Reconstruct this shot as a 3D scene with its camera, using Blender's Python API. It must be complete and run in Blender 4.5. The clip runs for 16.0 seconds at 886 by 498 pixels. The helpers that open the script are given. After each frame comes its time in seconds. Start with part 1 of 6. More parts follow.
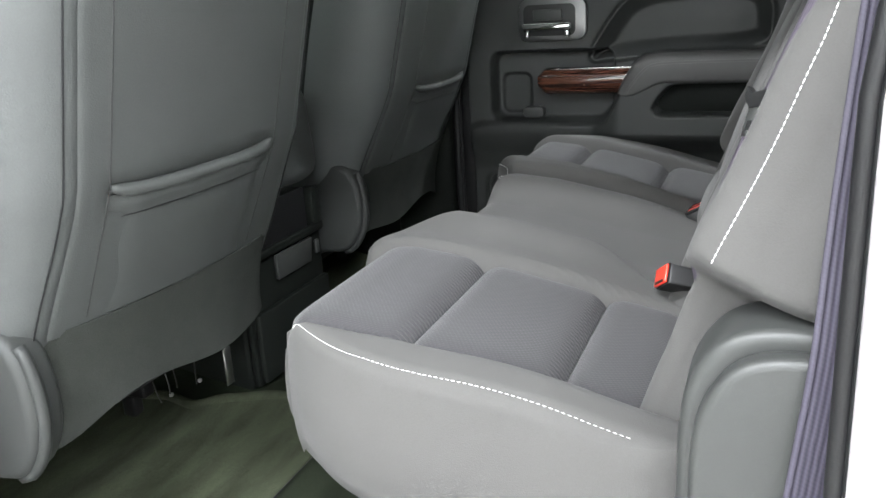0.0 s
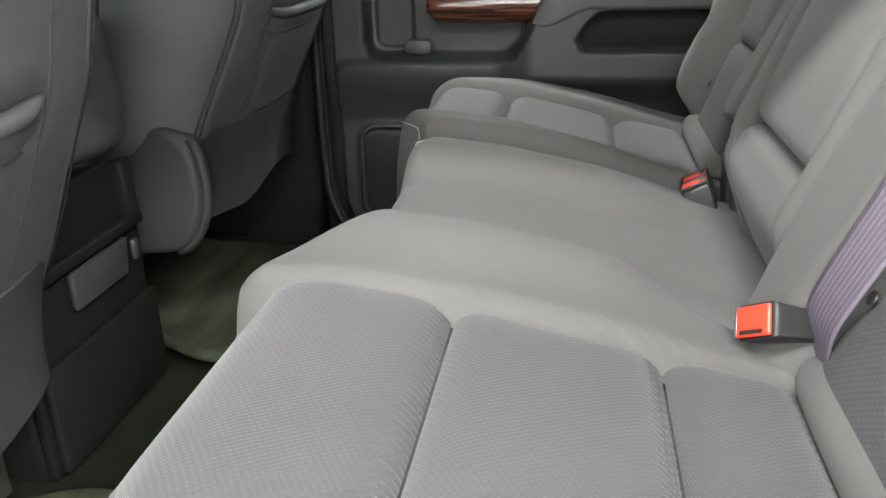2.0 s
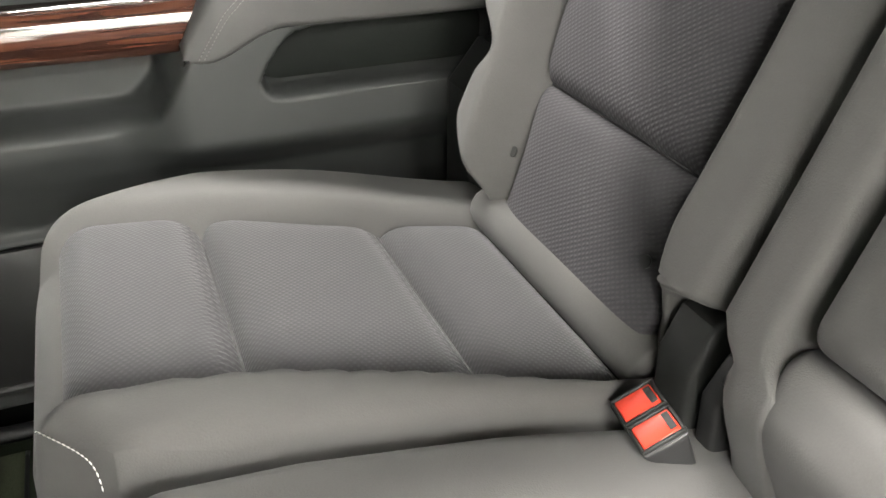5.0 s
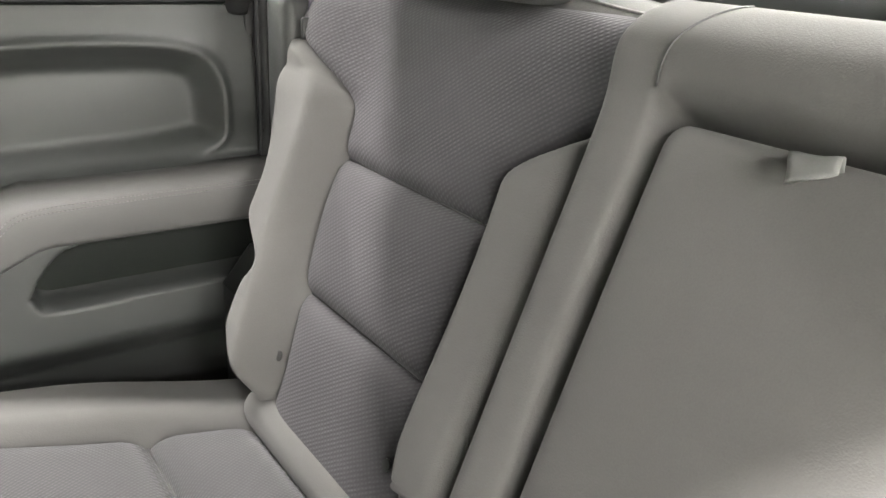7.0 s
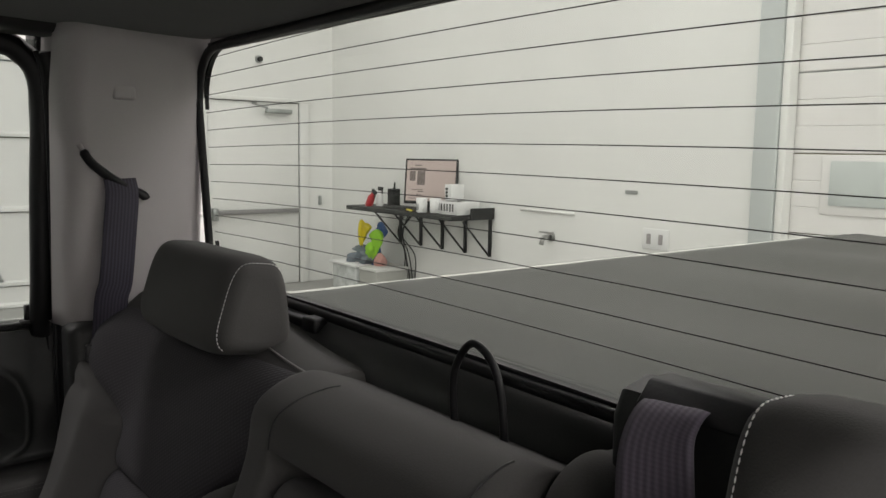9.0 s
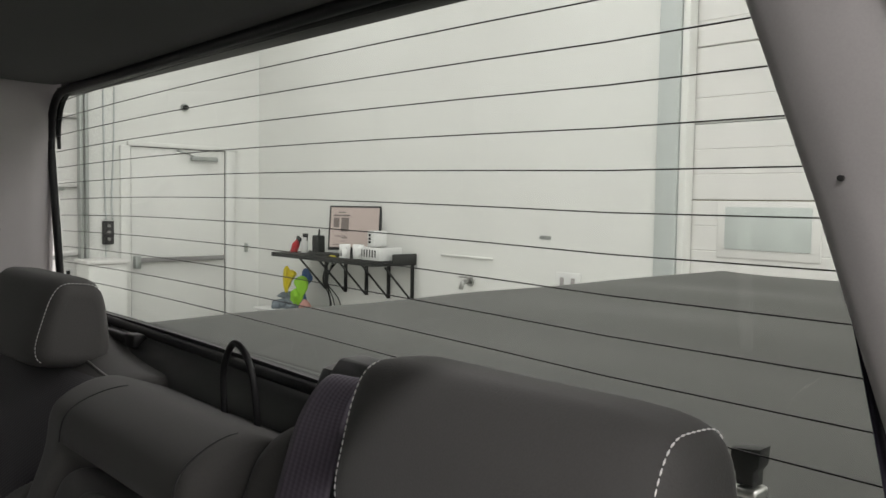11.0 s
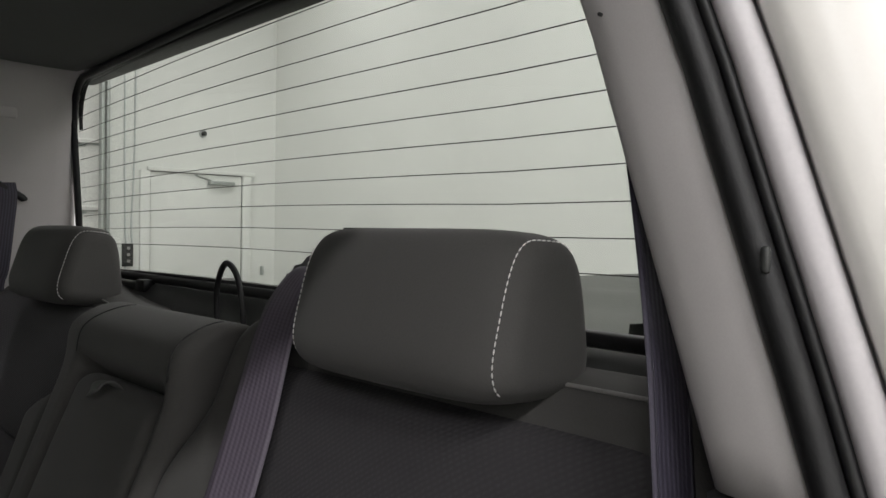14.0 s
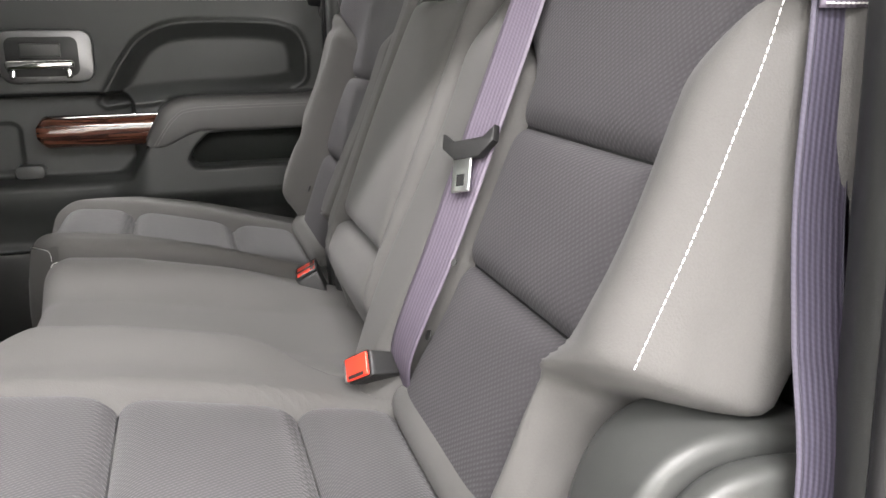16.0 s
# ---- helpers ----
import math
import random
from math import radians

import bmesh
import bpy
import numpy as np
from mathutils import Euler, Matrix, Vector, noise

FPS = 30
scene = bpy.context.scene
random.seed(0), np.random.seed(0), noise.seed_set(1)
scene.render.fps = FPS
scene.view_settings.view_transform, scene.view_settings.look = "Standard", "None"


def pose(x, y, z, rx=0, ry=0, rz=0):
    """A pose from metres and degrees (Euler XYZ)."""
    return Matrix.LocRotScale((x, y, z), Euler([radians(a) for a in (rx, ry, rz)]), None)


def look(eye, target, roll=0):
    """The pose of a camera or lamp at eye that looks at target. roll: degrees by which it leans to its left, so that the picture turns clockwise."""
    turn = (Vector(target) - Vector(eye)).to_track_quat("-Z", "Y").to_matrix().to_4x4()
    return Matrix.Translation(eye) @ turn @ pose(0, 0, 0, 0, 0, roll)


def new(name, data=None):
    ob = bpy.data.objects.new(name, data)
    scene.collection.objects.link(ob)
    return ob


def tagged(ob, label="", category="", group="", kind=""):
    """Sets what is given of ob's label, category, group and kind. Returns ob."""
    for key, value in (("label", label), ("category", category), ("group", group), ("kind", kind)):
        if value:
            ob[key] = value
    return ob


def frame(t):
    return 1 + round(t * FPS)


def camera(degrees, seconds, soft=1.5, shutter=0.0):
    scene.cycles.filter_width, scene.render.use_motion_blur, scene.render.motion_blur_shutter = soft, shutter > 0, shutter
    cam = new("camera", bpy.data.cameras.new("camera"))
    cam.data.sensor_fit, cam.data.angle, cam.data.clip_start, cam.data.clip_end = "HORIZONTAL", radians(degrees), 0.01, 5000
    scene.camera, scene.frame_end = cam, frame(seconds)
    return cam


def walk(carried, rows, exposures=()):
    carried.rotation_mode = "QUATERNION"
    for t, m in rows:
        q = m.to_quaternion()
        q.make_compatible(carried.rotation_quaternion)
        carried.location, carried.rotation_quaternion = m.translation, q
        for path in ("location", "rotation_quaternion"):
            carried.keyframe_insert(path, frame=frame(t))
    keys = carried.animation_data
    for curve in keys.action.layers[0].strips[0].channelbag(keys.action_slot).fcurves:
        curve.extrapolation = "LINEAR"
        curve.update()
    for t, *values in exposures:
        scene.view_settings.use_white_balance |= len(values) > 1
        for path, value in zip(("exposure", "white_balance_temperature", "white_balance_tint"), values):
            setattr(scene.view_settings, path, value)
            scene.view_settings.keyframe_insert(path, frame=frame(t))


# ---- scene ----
cam = camera(57.1, 16.0)
PATH = [
    (0, (0.379, -1.290, 0.808), (-0.360, 0.472, 0.216), -3.4),
    (0.5, (0.304, -1.170, 0.751), (-0.421, 0.598, 0.159), -3.4),
    (1, (0.254, -1.062, 0.740), (-0.394, 0.728, 0.126), -3.0),
    (1.5, (0.183, -0.943, 0.734), (-0.318, 0.877, 0.073), -2.1),
    (2, (0.098, -0.852, 0.743), (-0.206, 0.976, -0.010), -1.4),
    (2.5, (0.055, -0.709, 0.765), (-0.081, 1.092, -0.094), -1.6),
    (3, (0.011, -0.571, 0.798), (0.049, 1.205, -0.121), -1.4),
    (3.5, (-0.012, -0.421, 0.826), (0.164, 1.313, -0.153), -1.7),
    (6, (-0.077, -0.117, 0.839), (0.867, 1.359, -0.126), 3.2),
    (6.5, (-0.039, -0.183, 0.896), (0.987, 1.313, 0.054), 3.2),
    (7, (-0.014, -0.230, 0.938), (1.070, 1.291, 0.223), 2.8),
    (7.5, (0.017, -0.283, 1.013), (1.146, 1.252, 0.404), 2.6),
    (8, (0.061, -0.349, 1.071), (1.205, 1.231, 0.628), 2.0),
    (8.5, (0.085, -0.429, 1.104), (1.275, 1.153, 0.818), 1.2),
    (9, (0.101, -0.502, 1.118), (1.350, 1.043, 0.883), 0.9),
    (9.5, (0.130, -0.565, 1.117), (1.442, 0.932, 0.915), 0.8),
    (10, (0.162, -0.630, 1.104), (1.502, 0.845, 0.938), 0.9),
    (12.5, (0.133, -0.771, 1.094), (1.509, 0.679, 1.015), 0.6),
    (13, (0.133, -0.787, 1.085), (1.511, 0.660, 1.011), 0.5),
    (13.5, (0.132, -0.807, 1.060), (1.508, 0.644, 0.997), 0.4),
    (14, (0.105, -0.865, 0.994), (1.438, 0.626, 0.959), 0.8),
    (14.5, (0.089, -0.921, 0.948), (1.229, 0.723, 0.931), 0.3),
    (15, (0.093, -0.973, 0.877), (1.032, 0.790, 0.800), 0.2),
    (15.5, (0.093, -1.013, 0.829), (0.817, 0.822, 0.501), -0.4),
    (16, (0.091, -1.045, 0.798), (0.672, 0.791, 0.260), -0.4),
]
walk(cam, [(t, look(eye, target, roll)) for t, eye, target, roll in PATH],
     exposures=[(0.0, 1.25, 6150, 9), (0.5, 1.58, 6300, 10), (1.0, 1.8, 6400, 10), (2.5, 1.85, 6600, 8), (3.5, 2.25, 6900, 8), (6.0, 3.0, 6800, 11), (6.5, 3.15, 6800, 11), (7.0, 2.95, 6800, 11), (7.5, 2.0, 6800, 11), (8.0, 0.35, 6750, 12), (8.5, -0.38, 6700, 14),
                (9.0, -0.65, 6700, 15), (10.0, -0.65, 6650, 14), (12.5, -0.75, 6600, 14), (13.5, -0.78, 6600, 14), (14.0, -0.88, 6550, 12), (14.5, -0.45, 6550, 12), (15.0, 0.35, 6500, 11), (15.5, 1.4, 6650, 15), (16.0, 1.7, 6650, 14)])

# ---- world and light ----
world = bpy.data.worlds.new("world")
scene.world = world
world.use_nodes = True
sky = world.node_tree.nodes.new("ShaderNodeTexSky")
sky.sky_type, sky.sun_disc, sky.sun_elevation, sky.sun_rotation = "NISHITA", False, radians(40), radians(120)
world.node_tree.links.new(sky.outputs[0], world.node_tree.nodes["Background"].inputs[0])
world.node_tree.nodes["Background"].inputs[1].default_value = 0.05

GROUND = -0.45          # hall floor below the cab
HALL_TOP = 4.6
WALL_X, WALL_Y = 5.3, 8.1
LAMP_POWER = 150.0


def unseen_lamp(x, y, sx, sy, power):
    data = bpy.data.lights.new("unseen_lamp", "AREA")
    data.shape, data.size, data.size_y, data.energy, data.color = "RECTANGLE", sx, sy, power, (1.0, 1.0, 1.0)
    ob = new("unseen_lamp", data)
    ob.matrix_world = pose(x, y, HALL_TOP - 0.12)


HALL_NEAR = -13.0        # unseen wall on the doorway side, set far off to bounce light in
# rows of unseen strip lights; the outermost near rows are added fill
for lx in (-4.0, -0.3, 3.4):
    for ly, part_power in ((-11.0, 1.2), (-8.0, 1.5), (-3.6, 2.0), (2.6, 0.78), (6.0, 0.60)):
        unseen_lamp(lx, ly, 2.6, 0.3, LAMP_POWER * part_power)


# ---- materials ----
def mat(name, color, rough=0.6, metal=0.0, var=0.12, scale=40.0, fine=400.0, bump=0.15, bump_dist=0.001, spec=0.5, stain=0.08, sheen=0.0, stretch=None):
    m = bpy.data.materials.new(name)
    m.use_nodes = True
    nt = m.node_tree
    b = nt.nodes["Principled BSDF"]
    b.inputs["Roughness"].default_value, b.inputs["Metallic"].default_value = rough, metal
    b.inputs["Specular IOR Level"].default_value = spec
    if sheen:
        b.inputs["Sheen Weight"].default_value, b.inputs["Sheen Roughness"].default_value = sheen, 0.5
    tc = nt.nodes.new("ShaderNodeTexCoord")
    big, small, mix = nt.nodes.new("ShaderNodeTexNoise"), nt.nodes.new("ShaderNodeTexNoise"), nt.nodes.new("ShaderNodeMath")
    big.inputs["Scale"].default_value, small.inputs["Scale"].default_value = scale * 0.15, fine
    big.inputs["Detail"].default_value = 5.0
    for n in (big, small):
        nt.links.new(tc.outputs["Object"], n.inputs["Vector"])
    if stretch:
        mp = nt.nodes.new("ShaderNodeMapping")
        mp.inputs["Scale"].default_value = stretch
        nt.links.new(tc.outputs["Object"], mp.inputs["Vector"])
        nt.links.new(mp.outputs[0], big.inputs["Vector"])
    r1 = nt.nodes.new("ShaderNodeMapRange")
    r1.inputs["From Min"].default_value, r1.inputs["From Max"].default_value = 0.25, 0.75
    r1.inputs["To Min"].default_value, r1.inputs["To Max"].default_value = 1 - stain, 1 + stain
    r2 = nt.nodes.new("ShaderNodeMapRange")
    r2.inputs["From Min"].default_value, r2.inputs["From Max"].default_value = 0.25, 0.75
    r2.inputs["To Min"].default_value, r2.inputs["To Max"].default_value = 1 - var, 1 + var
    nt.links.new(big.outputs["Fac"], r1.inputs["Value"])
    nt.links.new(small.outputs["Fac"], r2.inputs["Value"])
    mix.operation = "MULTIPLY"
    nt.links.new(r1.outputs[0], mix.inputs[0])
    nt.links.new(r2.outputs[0], mix.inputs[1])
    col = nt.nodes.new("ShaderNodeVectorMath")
    col.operation = "SCALE"
    col.inputs[0].default_value = color
    nt.links.new(mix.outputs[0], col.inputs["Scale"])
    nt.links.new(col.outputs[0], b.inputs["Base Color"])
    if bump:
        bn = nt.nodes.new("ShaderNodeBump")
        bn.inputs["Strength"].default_value, bn.inputs["Distance"].default_value = bump, bump_dist
        nt.links.new(small.outputs["Fac"], bn.inputs["Height"])
        nt.links.new(bn.outputs[0], b.inputs["Normal"])
    return m


def weave(name, color, dark, pitch=0.0042, turn=(0, 0, 0.6), rough=0.85, bump=0.5, sheen=0.05):
    """A ribbed or woven cloth: two crossing waves of the given pitch give its colour and relief."""
    m = mat(name, color, rough, var=0.1, fine=900.0, bump=0.0, sheen=sheen, spec=0.2)
    nt = m.node_tree
    b = nt.nodes["Principled BSDF"]
    tc = nt.nodes["Texture Coordinate"]
    mp = nt.nodes.new("ShaderNodeMapping")
    mp.inputs["Rotation"].default_value = turn
    nt.links.new(tc.outputs["Object"], mp.inputs["Vector"])
    waves = []
    for axis in ("X", "Y"):
        w = nt.nodes.new("ShaderNodeTexWave")
        w.bands_direction = axis
        w.inputs["Scale"].default_value = 0.314 / pitch if axis == "X" else 0.25 / pitch
        w.inputs["Distortion"].default_value = 1.2
        w.inputs["Detail Scale"].default_value = 3.0
        nt.links.new(mp.outputs[0], w.inputs["Vector"])
        waves.append(w)
    soft = nt.nodes.new("ShaderNodeMath")
    soft.operation = "MULTIPLY_ADD"
    soft.inputs[1].default_value, soft.inputs[2].default_value = 0.75, 0.25
    nt.links.new(waves[1].outputs["Fac"], soft.inputs[0])
    mul = nt.nodes.new("ShaderNodeMath")
    mul.operation = "MULTIPLY"
    nt.links.new(waves[0].outputs["Fac"], mul.inputs[0])
    nt.links.new(soft.outputs[0], mul.inputs[1])
    old = b.inputs["Base Color"].links[0].from_socket
    mx = nt.nodes.new("ShaderNodeMix")
    mx.data_type = "RGBA"
    mx.inputs[6].default_value = (*dark, 1)
    nt.links.new(old, mx.inputs[7])
    rng = nt.nodes.new("ShaderNodeMapRange")
    rng.inputs["From Max"].default_value = 0.8
    nt.links.new(mul.outputs[0], rng.inputs["Value"])
    nt.links.new(rng.outputs[0], mx.inputs[0])
    nt.links.new(mx.outputs[2], b.inputs["Base Color"])
    bn = nt.nodes.new("ShaderNodeBump")
    bn.inputs["Strength"].default_value, bn.inputs["Distance"].default_value = bump, 0.0012
    nt.links.new(mul.outputs[0], bn.inputs["Height"])
    nt.links.new(bn.outputs[0], b.inputs["Normal"])
    return m


def webbing(name, light, dark, ribs=0.0047):
    """Belt cloth: lengthwise ribs with a short slanted weave between them, laid out along the belt."""
    m = mat(name, light, 0.6, var=0.08, fine=1500.0, bump=0.0, spec=0.3, stain=0.05)
    nt = m.node_tree
    b = nt.nodes["Principled BSDF"]
    uv, old = nt.nodes.new("ShaderNodeUVMap"), b.inputs["Base Color"].links[0].from_socket
    uv.uv_map = "webbing"
    waves = []
    for pitch, turn in ((ribs, 0.0), (0.0034, 1.15)):
        mp, w = nt.nodes.new("ShaderNodeMapping"), nt.nodes.new("ShaderNodeTexWave")
        mp.inputs["Rotation"].default_value = (0, 0, turn)
        w.inputs["Scale"].default_value, w.inputs["Distortion"].default_value = 0.314 / pitch, 0.4
        nt.links.new(uv.outputs[0], mp.inputs["Vector"])
        nt.links.new(mp.outputs[0], w.inputs["Vector"])
        waves.append(w)
    both = nt.nodes.new("ShaderNodeMath")
    both.operation = "MULTIPLY_ADD"
    both.inputs[1].default_value = 0.14
    half = nt.nodes.new("ShaderNodeMath")
    half.operation = "MULTIPLY"
    half.inputs[1].default_value = 0.80
    nt.links.new(waves[0].outputs["Fac"], half.inputs[0])
    nt.links.new(waves[1].outputs["Fac"], both.inputs[0])
    nt.links.new(half.outputs[0], both.inputs[2])
    mx = nt.nodes.new("ShaderNodeMix")
    mx.data_type = "RGBA"
    mx.inputs[6].default_value = (*dark, 1)
    nt.links.new(old, mx.inputs[7])
    nt.links.new(both.outputs[0], mx.inputs[0])
    nt.links.new(mx.outputs[2], b.inputs["Base Color"])
    bn = nt.nodes.new("ShaderNodeBump")
    bn.inputs["Strength"].default_value, bn.inputs["Distance"].default_value = 0.4, 0.0008
    nt.links.new(both.outputs[0], bn.inputs["Height"])
    nt.links.new(bn.outputs[0], b.inputs["Normal"])
    return m


def wood_mat(name):
    m = mat(name, (0.085, 0.030, 0.018), rough=0.12, var=0.05, bump=0.0, spec=0.6)
    nt = m.node_tree
    b = nt.nodes["Principled BSDF"]
    tc = nt.nodes["Texture Coordinate"]
    mp = nt.nodes.new("ShaderNodeMapping")
    mp.inputs["Scale"].default_value = (6, 60, 110)
    nt.links.new(tc.outputs["Object"], mp.inputs["Vector"])
    nz = nt.nodes.new("ShaderNodeTexNoise")
    nz.inputs["Scale"].default_value, nz.inputs["Detail"].default_value, nz.inputs["Distortion"].default_value = 1.4, 6.0, 0.6
    nt.links.new(mp.outputs[0], nz.inputs["Vector"])
    rp = nt.nodes.new("ShaderNodeValToRGB")
    rp.color_ramp.elements[0].color, rp.color_ramp.elements[1].color = (0.022, 0.009, 0.007, 1), (0.095, 0.036, 0.022, 1)
    rp.color_ramp.elements[0].position, rp.color_ramp.elements[1].position = 0.35, 0.68
    nt.links.new(nz.outputs["Fac"], rp.inputs[0])
    nt.links.new(rp.outputs[0], b.inputs["Base Color"])
    b.inputs["Coat Weight"].default_value = 0.6
    return m


def glass_mat(name, tint, gloss=1.0):
    m = bpy.data.materials.new(name)
    m.use_nodes = True
    nt = m.node_tree
    nt.nodes.remove(nt.nodes["Principled BSDF"])
    tr, gl, mx, fr, pw = (nt.nodes.new(n) for n in ("ShaderNodeBsdfTransparent", "ShaderNodeBsdfGlossy", "ShaderNodeMixShader", "ShaderNodeLayerWeight", "ShaderNodeMath"))
    tr.inputs[0].default_value = (*tint, 1)
    gl.inputs["Roughness"].default_value = 0.01
    pw.operation = "POWER"
    pw.inputs[1].default_value = 5.0
    fr.inputs["Blend"].default_value = 0.5
    nt.links.new(fr.outputs["Facing"], pw.inputs[0])
    sc = nt.nodes.new("ShaderNodeMath")
    sc.operation = "MULTIPLY_ADD"
    sc.inputs[1].default_value, sc.inputs[2].default_value = 0.4 * gloss, 0.02 * gloss
    nt.links.new(pw.outputs[0], sc.inputs[0])
    nt.links.new(sc.outputs[0], mx.inputs[0])
    nt.links.new(tr.outputs[0], mx.inputs[1])
    nt.links.new(gl.outputs[0], mx.inputs[2])
    nt.links.new(mx.outputs[0], nt.nodes["Material Output"].inputs[0])
    return m


def glow_mat(name, color, strength):
    m = bpy.data.materials.new(name)
    m.use_nodes = True
    b = m.node_tree.nodes["Principled BSDF"]
    b.inputs["Base Color"].default_value = (*color, 1)
    b.inputs["Emission Color"].default_value, b.inputs["Emission Strength"].default_value = (*color, 1), strength
    return m


M_COVER = mat("seat_cloth", (0.062, 0.0605, 0.058), rough=0.9, var=0.045, fine=700, bump=0.25, sheen=0.05, spec=0.25, stain=0.06)
M_INSERT = weave("ribbed_seat_cloth", (0.040, 0.039, 0.0405), (0.034, 0.033, 0.0345), pitch=0.0036, turn=(0, 0, 0.95), bump=0.32, sheen=0.12)
M_INSERT_UP = weave("ribbed_back_cloth", (0.045, 0.043, 0.046), (0.036, 0.034, 0.037), pitch=0.0044, turn=(0.0, 1.186, -0.6435), bump=0.34, sheen=0.03)
M_BACKVINYL = mat("seat_back_vinyl", (0.048, 0.051, 0.0495), rough=0.6, var=0.06, fine=500, bump=0.2, spec=0.35)
# seat-back vinyl again, lightened for the light falling on the bolsters
M_BOLSTER_LIT = mat("lit_bolster_vinyl", (0.060, 0.0635, 0.0625), rough=0.6, var=0.06, fine=500, bump=0.2, spec=0.35)
M_THREAD = mat("white_thread", (0.75, 0.74, 0.72), rough=0.7, var=0.1, bump=0.0)
M_SEAM = mat("grey_thread", (0.16, 0.155, 0.15), rough=0.8, var=0.1, bump=0.0)
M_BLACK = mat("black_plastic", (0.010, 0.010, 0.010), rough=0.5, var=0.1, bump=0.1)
M_RUBBER = mat("black_rubber", (0.007, 0.007, 0.0075), spec=0.3, rough=0.5, var=0.1, bump=0.1)
M_DOOR = mat("door_plastic", (0.022, 0.0235, 0.0225), rough=0.55, var=0.07, fine=900, bump=0.25, bump_dist=0.0006, spec=0.4)
M_DOORPAD = mat("door_vinyl", (0.052, 0.051, 0.0495), rough=0.55, var=0.06, fine=800, bump=0.25, bump_dist=0.0006, spec=0.4)
M_GREY = mat("grey_plastic", (0.033, 0.0345, 0.033), rough=0.45, var=0.05, fine=900, bump=0.15, bump_dist=0.0005, spec=0.4)
M_DARKGREY = mat("dark_grey_plastic", (0.015, 0.0155, 0.015), rough=0.5, spec=0.35, var=0.06, fine=900, bump=0.2, bump_dist=0.0005)
M_PUSHBAR = mat("brushed_bar", (0.27, 0.265, 0.26), rough=0.4, var=0.03, bump=0.05)
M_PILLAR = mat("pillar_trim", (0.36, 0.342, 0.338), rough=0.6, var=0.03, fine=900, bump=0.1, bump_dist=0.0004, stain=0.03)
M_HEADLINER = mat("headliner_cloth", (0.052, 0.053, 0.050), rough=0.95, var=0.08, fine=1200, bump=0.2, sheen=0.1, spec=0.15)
M_CARPET = mat("carpet", (0.015, 0.0185, 0.012), rough=1.0, var=0.45, scale=60, fine=1100, bump=0.9, bump_dist=0.003, spec=0.05, stain=0.35)
M_MAT = mat("mat_carpet", (0.050, 0.057, 0.037), rough=1.0, var=0.5, scale=90, fine=900, bump=1.0, bump_dist=0.004, spec=0.05, stain=0.5, stretch=(1.5, 0.35, 1.0))
M_PILE = mat("floor_pile", (0.020, 0.0245, 0.016), rough=1.0, var=0.45, scale=80, fine=1000, bump=0.9, bump_dist=0.003, spec=0.05, stain=0.35, stretch=(1.3, 0.3, 1.0))
M_FELT = mat("seat_flap_felt", (0.034, 0.0365, 0.033), rough=1.0, var=0.3, scale=80, fine=900, bump=0.6, bump_dist=0.002, spec=0.05, stain=0.2)
M_STRAP = mat("strap_webbing", (0.095, 0.095, 0.092), rough=0.7, var=0.1, fine=1500, bump=0.3)
M_BELT = webbing("belt_webbing", (0.098, 0.083, 0.107), (0.060, 0.050, 0.067))
# same webbing, darkened to put the outer belts' shade into the colour
M_BELT_SHADED = webbing("shaded_belt_webbing", (0.050, 0.045, 0.064), (0.018, 0.016, 0.025))
M_RED = mat("red_button", (0.72, 0.045, 0.022), rough=0.35, var=0.04, bump=0.0)
M_CHROME = mat("chrome", (0.80, 0.80, 0.80), rough=0.08, metal=1.0, var=0.02, bump=0.0, stain=0.01)
M_SATIN = mat("satin_metal", (0.68, 0.68, 0.68), rough=0.3, metal=1.0, var=0.03, bump=0.0)
M_BEZEL = mat("satin_bezel", (0.14, 0.14, 0.14), rough=0.38, metal=0.9, var=0.03, bump=0.0)
# console plastic; also paints shade in the armrest slot and beyond the seats
M_CONSOLE_SHADE = mat("console_and_shade_black", (0.0065, 0.0078, 0.0066), rough=0.65, spec=0.12, var=0.1, bump=0.1)
M_STEEL = mat("bare_steel", (0.45, 0.45, 0.44), rough=0.35, metal=1.0, var=0.1, bump=0.05)
M_WOOD = wood_mat("dark_wood_trim")
M_PAINT = mat("white_paint", (0.72, 0.70, 0.67), rough=0.25, var=0.01, bump=0.0, stain=0.01)
# grey holds the shade on the white flange; also the printed frit
M_FLANGE = mat("shaded_flange_and_frit", (0.42, 0.40, 0.41), rough=0.4, var=0.03, bump=0.0, stain=0.05)
M_GLASS = glass_mat("rear_glass", (0.80, 0.822, 0.80))
M_SIDEGLASS = glass_mat("side_glass", (0.74, 0.77, 0.75))
M_TONNEAU = mat("tonneau_vinyl", (0.060, 0.060, 0.056), rough=0.55, var=0.08, scale=12, fine=500, bump=0.2, spec=0.4, stain=0.12)
M_WALL = mat("hall_wall_paint", (0.80, 0.80, 0.775), rough=0.6, var=0.015, scale=8, fine=60, bump=0.05, stain=0.025)
M_GDOOR = mat("garage_door_paint", (0.80, 0.785, 0.765), rough=0.5, var=0.015, scale=6, fine=80, bump=0.05, stain=0.03)
M_JAMB = mat("jamb_paint", (0.56, 0.59, 0.58), rough=0.45, var=0.02, scale=6, fine=80, bump=0.03, stain=0.03)
M_FROST = mat("frosted_window", (0.58, 0.62, 0.60), rough=0.35, var=0.02, bump=0.0)
M_CONCRETE = mat("hall_floor_concrete", (0.34, 0.335, 0.32), rough=0.45, var=0.08, scale=10, fine=120, bump=0.1, stain=0.15)
